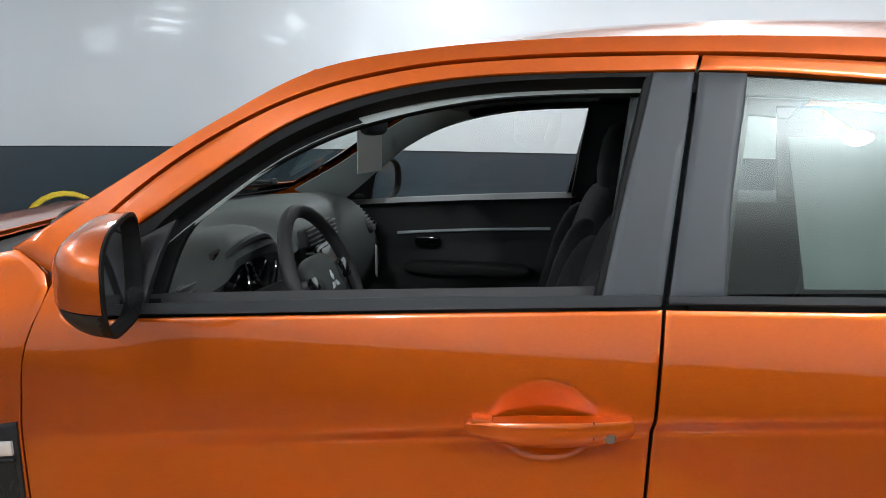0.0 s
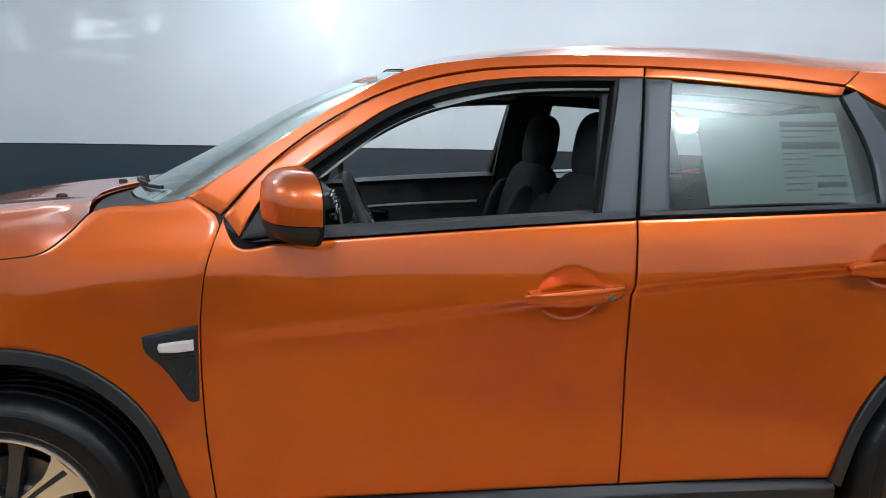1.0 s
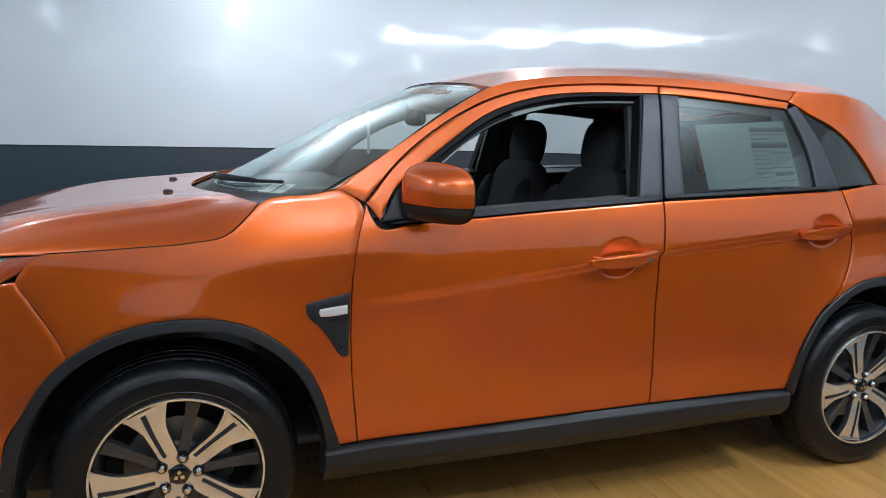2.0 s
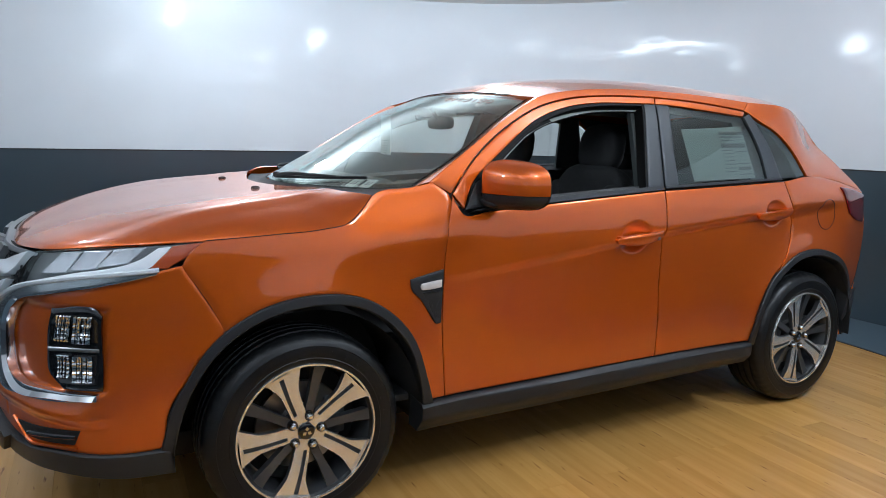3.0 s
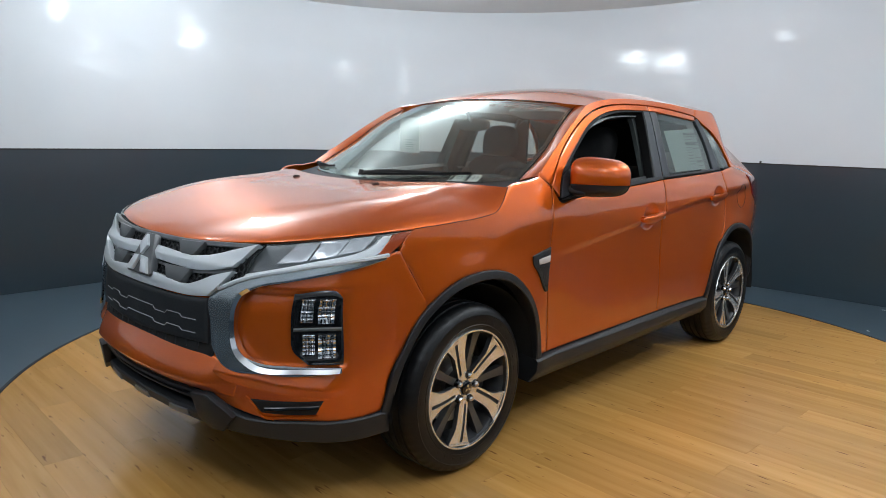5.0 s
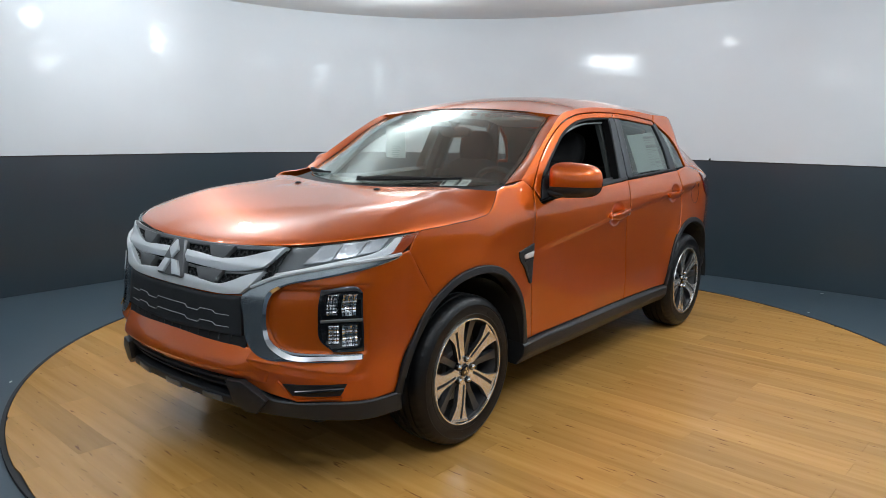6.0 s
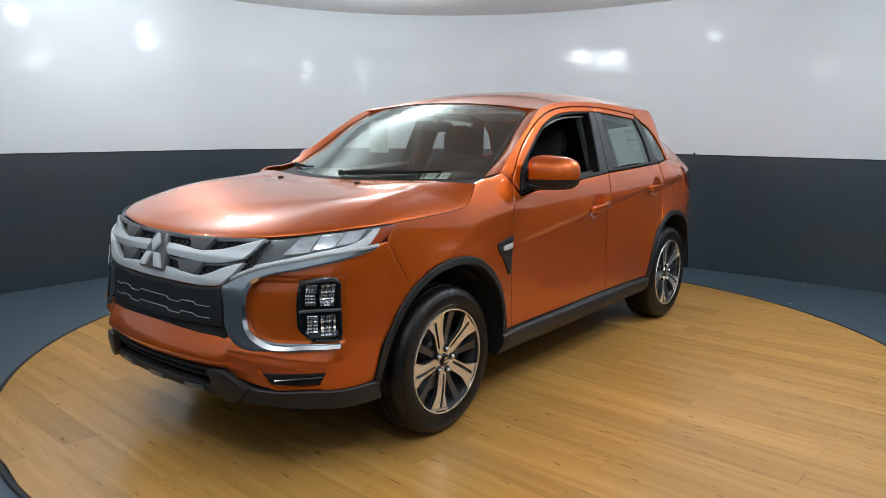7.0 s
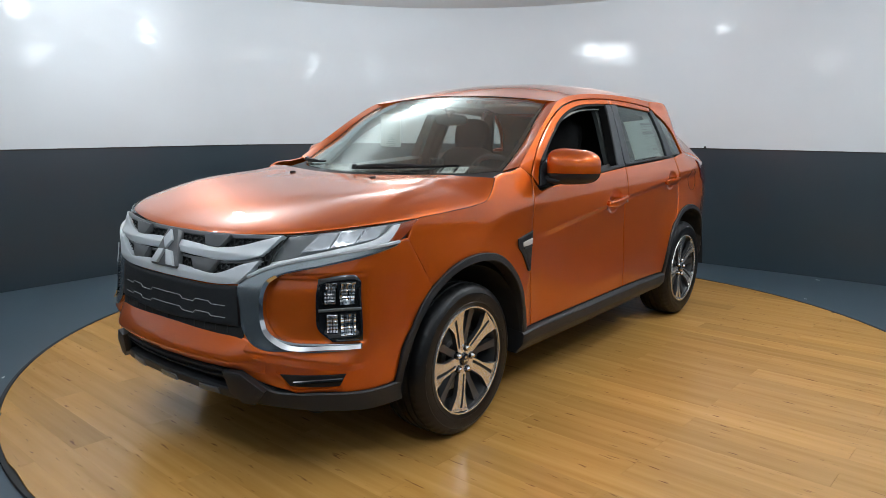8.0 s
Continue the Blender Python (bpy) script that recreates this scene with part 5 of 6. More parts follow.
# ---- door mirrors ----
def pillow(cx, cy, cz, dx, dy, dz, power=3.0, nu=24, nv=14, bm=None, turn=None, keep=None):
    """A rounded block (superellipsoid)."""
    bm = bm or bmesh.new()

    def p(c, e):
        return math.copysign(abs(c) ** e, c)
    e = 2.0 / power
    turn = turn or Matrix.Identity(3)
    rows = []
    for j in range(1, nv):
        b = -math.pi / 2 + math.pi * j / nv
        rows.append([bm.verts.new(Vector((cx, cy, cz)) + turn @ Vector((dx / 2 * p(math.cos(b), e) * p(math.cos(a), e), dy / 2 * p(math.cos(b), e) * p(math.sin(a), e), dz / 2 * p(math.sin(b), e)))) for a in (math.tau * i / nu for i in range(nu))])
    lo = bm.verts.new(Vector((cx, cy, cz)) + turn @ Vector((0, 0, -dz / 2)))
    hi = bm.verts.new(Vector((cx, cy, cz)) + turn @ Vector((0, 0, dz / 2)))
    for a, b in zip(rows, rows[1:]):
        for i in range(nu):
            bm.faces.new((a[i], a[(i + 1) % nu], b[(i + 1) % nu], b[i]))
    for i in range(nu):
        bm.faces.new((lo, rows[0][(i + 1) % nu], rows[0][i]))
        bm.faces.new((hi, rows[-1][i], rows[-1][(i + 1) % nu]))
    return bm


def mirror_shell(z0, z1, deep, rear_x, grow=0.0):
    """Part of the mirror's rounded shell between two heights; it closes towards the front of the car."""
    def outline(k, a):
        # k: 0 at the rear rim to 1 at the front
        f = math.sqrt(max(0.0, 1 - k ** 2.4))
        e = 2 / 3.4
        y = math.copysign(abs(math.cos(a)) ** e, math.cos(a)) * (0.120 + grow) * (0.35 + 0.65 * f)
        z = math.copysign(abs(math.sin(a)) ** e, math.sin(a)) * (0.089 + grow) * (0.30 + 0.70 * f)
        z -= 0.012 * (y / 0.12) * (1 if z > 0 else -0.6)
        return Vector((rear_x - deep * k + 0.35 * (y - 0.12), -0.932 - y, 1.172 + z))
    bm = bmesh.new()
    n, m = 48, 12
    rows = [[bm.verts.new(outline(k / m, math.tau * i / n)) for i in range(n)] for k in range(m + 1)]
    tip = bm.verts.new(outline(1.0, 0) * 0.5 + outline(1.0, math.pi) * 0.5)
    for a, b in zip(rows, rows[1:]):
        for i in range(n):
            bm.faces.new((a[i], b[i], b[(i + 1) % n], a[(i + 1) % n]))
    for i in range(n):
        bm.faces.new((rows[-1][i], tip, rows[-1][(i + 1) % n]))
    for z, keep_above in ((z0, True), (z1, False)):
        if z is not None:
            bmesh.ops.bisect_plane(bm, geom=bm.verts[:] + bm.edges[:] + bm.faces[:], plane_co=(0, 0, z), plane_no=(0, 0, -1 if keep_above else 1), clear_outer=True)
    r = bmesh.ops.extrude_face_region(bm, geom=bm.faces[:])
    c = Vector((rear_x - 0.03, -0.932, 1.172))
    for v in r["geom"]:
        if isinstance(v, bmesh.types.BMVert):
            d = v.co - c
            v.co -= d.normalized() * 0.006
    bmesh.ops.recalc_face_normals(bm, faces=bm.faces[:])
    return bm


def door_mirror(sd):
    def put(name, bm, mat, parent, label=""):
        return part(name, mirror(bm) if sd > 0 else bm, mat, parent, label)
    door = DOORS[sd][0]
    arm = pillow(0.705, -0.835, 1.110, 0.075, 0.14, 0.040, 2.6, turn=Matrix.Rotation(radians(6), 3, "X"))
    base = put("mirror", arm, TRIM_BLACK, CAR, "door mirror with orange cap on a black base")
    put("cap", mirror_shell(1.142, None, 0.098, 0.815), PAINT, base, "orange painted cap")
    put("lower_shell", mirror_shell(None, 1.1395, 0.097, 0.816, -0.001), TRIM_BLACK, base, "black lower shell")
    n, e = 40, 2 / 3.4
    rim, pane = bmesh.new(), bmesh.new()
    ring = [(math.copysign(abs(math.cos(a)) ** e, math.cos(a)), math.copysign(abs(math.sin(a)) ** e, math.sin(a))) for a in (math.tau * i / n for i in range(n))]

    def at_rim(y, z, d):
        return Vector((0.815 + d + 0.35 * (y * 0.12 - 0.12), -0.932 - y * 0.12, 1.172 + z * 0.089 - 0.012 * y * (1 if z > 0 else -0.6)))
    loops = [[rim.verts.new(at_rim(y * f, z * f, d)) for y, z in ring] for f, d in ((0.985, -0.012), (1.0, 0.004), (0.93, 0.006), (0.88, -0.014))]
    for a, b in zip(loops, loops[1:]):
        for i in range(n):
            rim.faces.new((a[i], a[(i + 1) % n], b[(i + 1) % n], b[i]))
    put("rim", rim, SEAL, base)
    pane.faces.new([pane.verts.new(at_rim(y * 0.89, z * 0.89, -0.010)) for y, z in ring])
    bmesh.ops.recalc_face_normals(pane, faces=pane.faces[:])
    r = bmesh.ops.extrude_face_region(pane, geom=pane.faces[:])
    for v in r["geom"]:
        if isinstance(v, bmesh.types.BMVert):
            v.co.x -= 0.003
    put("mirror_glass", pane, MIRROR, base, "mirror glass")


for sd in SIDES:
    door_mirror(sd)

# ---- handles, side vents, flap, tail lamps ----
for sd in SIDES:
    for k, (s0, s1, z0, z1) in enumerate(((1.319, 1.576, 0.9345, 0.9505), (2.223, 2.470, 1.005, 1.0165))):
        door = DOORS[sd][k]
        zm = (z0 + z1) / 2
        bar = [[(s0, z0 - 0.008), ((s0 + s1) / 2, zm - 0.014), (s1, z1 - 0.012)], [(s0, z0 + 0.008), ((s0 + s1) / 2, zm + 0.012), (s1, z1 + 0.012)], [(s0, z0 - 0.008), (s0 - 0.006, z0), (s0, z0 + 0.008)], [(s1, z1 - 0.012), (s1 + 0.003, z1), (s1, z1 + 0.012)]]
        handle = part("door_handle", panel(bar, 26, 5, off=0.020, deep=0.022, side=sd, gap=0.0, edge=0.005, lift=lambda s, z, a=s0, b=s1: 0.016 * math.sin(math.pi * (s - a) / (b - a)) ** 0.7 if a < s < b else 0.0), PAINT, door, "orange grip handle")
        for sf in (s0 + 0.022, s1 - 0.03):
            p = Vector(skin(sf, zm, 0.008))
            foot = box(p.x, p.y, p.z, 0.035, 0.03, 0.016, 0.004)
            part("handle_foot", mirror(foot) if sd > 0 else foot, PAINT, handle)
        if k == 0 and sd < 0:
            part("handle_seam", tube([skin(1.515, 0.9345, 0.030), skin(1.5155, 0.947, 0.032), skin(1.516, 0.960, 0.030)], 0.0013, 5), DARK, handle)
            p = Vector(skin(1.541, 0.948, 0.028))
            part("lock", lathe([(0.0, -0.004), (0.0075, -0.004), (0.0095, -0.001), (0.0095, 0.006)], 18, m=Matrix.Translation(p)), STEEL, handle, "steel key lock")
    vent = [[(0.466, 0.684), (0.474, 0.676), (0.496, 0.676)], [(0.368, 0.845), (0.44, 0.861), (0.500, 0.873)], [(0.466, 0.684), (0.412, 0.768), (0.371, 0.814), (0.368, 0.845)], [(0.496, 0.676), (0.498, 0.78), (0.500, 0.873)]]
    v = part("side_vent", panel(vent, 14, 16, off=0.008, deep=0.016, side=sd, gap=0.0, edge=0.005), TRIM_BLACK, CAR, "black side vent with clear indicator lamp")
    core = [[(0.466, 0.700), (0.490, 0.695)], [(0.418, 0.790), (0.490, 0.796)], [(0.466, 0.700), (0.418, 0.790)], [(0.490, 0.695), (0.490, 0.796)]]
    part("vent_mesh", panel(core, 8, 10, off=0.0085, deep=0.004, side=sd, gap=0, edge=0.002, lift=lambda s, z: 0.0012 * math.sin(s * 900) * math.sin(z * 900)), DARK, v)
    ind = [[(0.410, 0.806), (0.45, 0.806), (0.490, 0.811)], [(0.408, 0.828), (0.45, 0.834), (0.490, 0.838)], [(0.410, 0.806), (0.405, 0.817), (0.408, 0.828)], [(0.490, 0.811), (0.490, 0.838)]]
    part("indicator", panel(ind, 8, 4, off=0.014, deep=0.008, side=sd, gap=0, edge=0.004), WHITE_LENS, v, "clear indicator lens")
    part("vent_bar", tube([tuple(c if i != 1 or sd < 0 else -c for i, c in enumerate(skin(a, z, 0.010))) for a, z in ((0.415, 0.795), (0.45, 0.797), (0.492, 0.801))], 0.003, 6), TRIM_BLACK, v)
    tail_c = [[(3.015, 0.985), (3.10, 0.945), (3.19, 0.930)], [(2.957, 1.120), (3.08, 1.105), (3.225, 1.075)], [(3.015, 0.985), (2.985, 1.05), (2.957, 1.120)], [(3.19, 0.930), (3.225, 1.075)]]
    tl = part("tail_lamp", panel(tail_c, 12, 10, off=0.010, deep=0.02, side=sd, gap=0, edge=0.006), RED_LENS, CAR, "dark red tail lamp")
    rear_low = [[(3.09, 0.30), (3.16, 0.31), (3.20, 0.33)], [(3.09, 0.50), (3.15, 0.52), (3.22, 0.56)], [(3.09, 0.30), (3.09, 0.50)], [(3.20, 0.33), (3.22, 0.56)]]
    part("rear_bumper_corner", panel(rear_low, 6, 8, off=0.008, deep=0.03, side=sd), TRIM_BLACK, CAR, "black rear bumper corner")

flap = [(2.815 + 0.074 * math.cos(a), 0.987 + 0.078 * math.sin(a)) for a in (math.tau * i / 40 for i in range(40))]
ring = tube([skin(s, z, 0.0005) for s, z in flap], 0.0018, 5, closed=True)
part("fuel_flap", ring, DARK, CAR, "round fuel flap seam")

fin = bmesh.new()
rows = [[fin.verts.new((2.42 + 0.20 * t, w * (1 - k), 1.600 - 0.012 * t + 0.052 * k * ease(0.0, 0.8, t))) for k, w in ((0, 0.022), (0.6, 0.018), (1, 0.0), (0.6, -0.018), (0, -0.022))] for t in (0, 0.25, 0.5, 0.75, 0.95, 1.0)]
for a, b in zip(rows, rows[1:]):
    for i in range(4):
        fin.faces.new((a[i], b[i], b[i + 1], a[i + 1]))
bmesh.ops.recalc_face_normals(fin, faces=fin.faces[:])
part("antenna_fin", fin, PAINT, CAR, "orange roof antenna fin")


# ---- windshield details ----
def ws_point(u, v, off=0.0):
    """A place on the windshield: u 0..1 from the near side to the far one, v 0..1 upwards; off outwards."""
    e = 0.004
    g = windshield_grid([u, u + e], [v, v + e])
    p = Vector(g[0][0])
    n = (Vector(g[0][1]) - p).cross(Vector(g[1][0]) - p).normalized()
    return p + n * off


def frit():
    bm = bmesh.new()
    spans = (([i / 40 for i in range(41)], [0.0, 0.03, 0.055]), ([i / 40 for i in range(41)], [0.980, 0.990, 0.998]), ([0.0, 0.01, 0.022], [j / 16 for j in range(17)]), ([0.978, 0.99, 1.0], [j / 16 for j in range(17)]), ([0.44, 0.47, 0.53, 0.56], [0.80, 0.86, 0.92, 0.97]))
    for us, vs in spans:
        g = windshield_grid(us, vs)
        g = [[(x + 0.006, y, z - 0.008) for x, y, z in row] for row in g]
        grid_bm(g, True, bm)
    return bm


part("windshield_border", frit(), GLOSS_BLACK, ws, "black ceramic border")


def cowl():
    base, top, side = windshield_edges()
    back = [skin(0.245, 1.14), (0.185, -0.62, 1.143), (0.115, -0.38, 1.138), (0.07, -0.18, 1.134), (0.055, 0, 1.133)]
    a = [(x + 0.004, y, z - 0.022) for x, y, z in back]
    b = [(x - 0.006, y, z - 0.004) for x, y, z in base]
    a, b = a + far_side(a[:-1])[::-1], b + far_side(b[:-1])[::-1]
    g = coons(a, b, [a[0], b[0]], [a[-1], b[-1]], [i / 40 for i in range(41)], [j / 6 for j in range(7)])
    g = [[(x, y, z - 0.012 * math.sin(math.pi * j / 6)) for j, (x, y, z) in enumerate(row)] for row in g]
    return slab(g, 0.01, flip=True)


part("cowl", cowl(), CABIN_BLACK, CAR, "black plastic cowl below the windshield")


def wiper(u0, u1, v1):
    pts = [ws_point(u0, 0.015, 0.012), ws_point(u0 + (u1 - u0) * 0.3, 0.03, 0.022), ws_point(u0 + (u1 - u0) * 0.7, v1 * 0.8, 0.020), ws_point(u1, v1, 0.014)]
    arm = part("wiper", tube(spline(pts, 16), 0.007, 6, flat=0.6, radii=[0.010 - 0.006 * k / 16 for k in range(17)]), CABIN_BLACK, CAR, "black windshield wiper")
    blade = [ws_point(u1 + (u0 - u1) * k / 12 * 1.05, v1 * (1 - 0.75 * k / 12), 0.008) for k in range(-4, 13)]
    part("blade", tube(blade, 0.006, 6, flat=0.7), RUBBER, arm)
    p = ws_point(u0, 0.015, 0.008)
    part("pivot", lathe([(0.0, 0.022), (0.012, 0.020), (0.016, 0.0)], 16, m=Matrix.Translation(p) @ Matrix.Rotation(radians(90), 4, "X")), CABIN_BLACK, arm)


wiper(0.50, 0.24, 0.055)
wiper(0.95, 0.78, 0.05)

# washer jets on the hood
for sd in SIDES:
    jet = pillow(-0.018, sd * 0.29, 1.129, 0.034, 0.026, 0.016, 2.4, 12, 8)
    part("washer_jet", jet, CABIN_BLACK, CAR, "small black washer jet")


def sheet_on_glass(u, v, du, dv, off):
    return [[ws_point(u + du * i / 4, v + dv * j / 4, off) for j in range(5)] for i in range(5)]


def text_mesh(body, size):
    cu = bpy.data.curves.new("text", "FONT")
    cu.body, cu.size, cu.align_x, cu.align_y = body, size, "CENTER", "CENTER"
    ob = bpy.data.objects.new("text", cu)
    scene.collection.objects.link(ob)
    me = bpy.data.meshes.new_from_object(ob.evaluated_get(bpy.context.evaluated_depsgraph_get()))
    bpy.data.objects.remove(ob)
    bm = bmesh.new()
    bm.from_mesh(me)
    return bm


for k, u in enumerate((0.167, 0.122)):
    st = part("sticker", slab(sheet_on_glass(u, 0.014, 0.042, 0.070, -0.007), 0.0006, True), PAPER, ws, "dated inspection sticker")
    part("sticker_field", slab(sheet_on_glass(u + 0.030, 0.019, 0.009, 0.060, -0.0062), 0.0004, True), INK, st)
    part("sticker_field", slab(sheet_on_glass(u + 0.002, 0.019, 0.025, 0.060, -0.0062), 0.0004, True), PAPER, st)
    t = text_mesh("23", 0.030)
    o, a, b = ws_point(u + 0.0135, 0.048, -0.0054), ws_point(u + 0.0035, 0.048, -0.0054), ws_point(u + 0.0135, 0.09, -0.0054)
    ex, ey = -(a - o).normalized(), (b - o).normalized()
    for v in t.verts:
        v.co = o - ex * v.co.x * 1.0 + ey * v.co.y
    part("sticker_number", t, INK, st)

# pale marker strokes along the top of the windshield, too faint to read
for k in range(7):
    u = 0.355 - 0.037 * k
    if k % 3 == 1:
        st = [ws_point(u + 0.012 * (i / 8 - 0.5), 0.865 + 0.06 * i / 8, 0.002) for i in range(9)]
    else:
        st = [ws_point(u + 0.014 * math.cos(a), 0.895 + (0.020 + 0.008 * (k % 2)) * math.sin(a), 0.002) for a in (math.tau * i / 20 for i in range(17 if k % 2 else 20))]
    part("marker_stroke", tube(st, 0.0016, 5), CHALK, ws, "pale wax marker stroke")

# rubber seals along the top and the sides of the windshield
for pts in ([ws_point(i / 40, 1.0, 0.003) for i in range(41)], [ws_point(0.0, j / 24, 0.003) for j in range(25)], [ws_point(1.0, j / 24, 0.003) for j in range(25)]):
    part("windshield_seal", tube(pts, 0.0020, 6), SEAL, ws, "black rubber seal")

# price label inside the rear door window
near_rear = DOORS[-1][1]
back_sheet = [[(1.835, 1.172), (2.05, 1.180), (2.265, 1.184)], [(1.815, 1.405), (2.05, 1.418), (2.235, 1.430)], [(1.835, 1.172), (1.815, 1.405)], [(2.265, 1.184), (2.235, 1.430)]]
label_sheet = part("window_label", panel(back_sheet, 8, 6, off=-0.019, deep=0.001, gap=0, edge=0.001), LABEL_BACK, near_rear, "pale printed price label behind the glass")
for s0, s1, z0, z1, mat in ((2.06, 2.235, 1.385, 1.400, LABEL_INK), (2.06, 2.22, 1.372, 1.377, LABEL_INK), (2.06, 2.16, 1.355, 1.359, LABEL_INK), (2.06, 2.235, 1.325, 1.345, LABEL_INK), (2.06, 2.14, 1.31, 1.314, LABEL_INK), (2.06, 2.14, 1.295, 1.298, LABEL_INK), (2.06, 2.14, 1.28, 1.283, LABEL_INK), (2.06, 2.14, 1.262, 1.266, LABEL_INK),
                            (2.06, 2.14, 1.245, 1.249, LABEL_INK), (2.06, 2.14, 1.228, 1.232, LABEL_INK), (2.06, 2.14, 1.212, 1.216, LABEL_INK), (2.155, 2.245, 1.305, 1.309, LABEL_INK), (2.155, 2.245, 1.25, 1.254, LABEL_INK), (2.155, 2.245, 1.222, 1.236, LABEL_INK), (2.155, 2.248, 1.20, 1.204, LABEL_INK)):
    bar = [[(s0, z0), (s1, z0 + 0.003)], [(s0, z1), (s1, z1 + 0.003)], [(s0, z0), (s0, z1)], [(s1, z0 + 0.003), (s1, z1 + 0.003)]]
    part("print_bar", panel(bar, 3, 2, off=-0.0175, deep=0.0005, gap=0, edge=0.0005), mat, label_sheet)


# ---- cabin ----
def dash():
    """Dashboard across the car: a rolling top, a hump over the dials, and a face that falls to the knees."""
    us = [i / 56 for i in range(57)]
    g = []
    for u in us:
        y = -0.70 + 1.40 * u
        edge = ease(0.70, 0.60, abs(y))
        hump = math.exp(-((y + 0.37) / 0.17) ** 4)
        mid = math.exp(-(y / 0.17) ** 4)
        far = ease(-0.16, 0.02, y)
        prof = [(0.30, 1.125), (0.42, 1.132), (0.52, 1.130 + 0.008 * mid + 0.010 * far), (0.62, 1.112 + 0.040 * hump + 0.032 * far), (0.68, 1.097 + 0.062 * hump + 0.038 * far), (0.735, 1.07 + 0.075 * hump + 0.036 * far), (0.760 + 0.01 * far, 1.05 + 0.055 * hump + 0.020 * far),
                (0.745 - 0.05 * hump + 0.045 * far, 1.02 + 0.03 * hump), (0.755 - 0.05 * hump + 0.03 * mid + 0.05 * far, 0.95), (0.77 + 0.05 * mid + 0.02 * far, 0.86), (0.72 + 0.09 * mid, 0.76), (0.62 + 0.16 * mid, 0.66), (0.60 + 0.16 * mid, 0.50)]
        g.append([(x, y, z - 0.05 * (1 - edge)) for x, z in spline(prof, 40)])
    return slab(g, 0.015, True)


DASH = part("dashboard", dash(), CABIN_GREY, CAR, "dark grey moulded dashboard")
for y in (-0.455, -0.285):
    part("dial_ring", tube([(0.738 - 0.02 * math.sin(a), y + 0.070 * math.cos(a), 1.062 + 0.062 * math.sin(a)) for a in (math.tau * i / 28 for i in range(28))], 0.004, 6, closed=True), CHROME, DASH, "chrome dial ring")
part("instrument_face", pillow(0.716, -0.37, 1.062, 0.03, 0.33, 0.15, 5), GLOSS_BLACK, DASH, "black instrument face")
part("binnacle_lip", tube([(0.752 - 0.03 * abs(k - 8) / 8, -0.37 + 0.172 * math.sin((k - 8) / 8 * 1.5), 1.020 + 0.118 * math.cos((k - 8) / 8 * 1.5) ** 0.7) for k in range(17)], 0.011, 8), CABIN_BLACK, DASH, "black hood edge over the dials")
for x, y, z, w, h, lean in ((0.715, -0.615, 1.052, 0.13, 0.060, -38), (0.785, -0.070, 1.092, 0.115, 0.062, -14), (0.785, 0.070, 1.092, 0.115, 0.062, -14), (0.760, 0.600, 1.047, 0.075, 0.125, -43)):
    rot = Matrix.Rotation(radians(lean), 3, "Y")
    v = part("air_vent", pillow(x, y, z, 0.034, w, h, 5, turn=rot), CABIN_BLACK, DASH, "black air vent")
    n = 7 if h > 0.1 else 4
    for k in range(n):
        p = Vector((x, y, z)) + rot @ Vector((0.016, 0, h * ((k + 0.5) / n - 0.5) * 0.86))
        part("vent_slat", box(p.x, p.y, p.z, 0.014, w - 0.016, 0.004, 0.001, turn=rot), LAMP_GREY, v)
part("screen_frame", pillow(0.812, 0.0, 1.012, 0.04, 0.25, 0.12, 6, turn=Matrix.Rotation(radians(-12), 3, "Y")), GLOSS_BLACK, DASH)
part("screen", box(0.8335, 0.0, 1.020, 0.004, 0.17, 0.085, 0.002, turn=Matrix.Rotation(radians(-12), 3, "Y")), WHITE_LENS, DASH, "pale display screen")
tag = part("paper_tag", box(0.925, 0.14, 0.988, 0.002, 0.045, 0.095, 0.0, turn=Matrix.Rotation(radians(20), 3, "Z")), PAPER, DASH, "white paper tag with yellow field")
part("tag_field", box(0.9265, 0.14, 0.985, 0.002, 0.036, 0.03, 0.0, turn=Matrix.Rotation(radians(20), 3, "Z")), GREEN_TAG, tag)


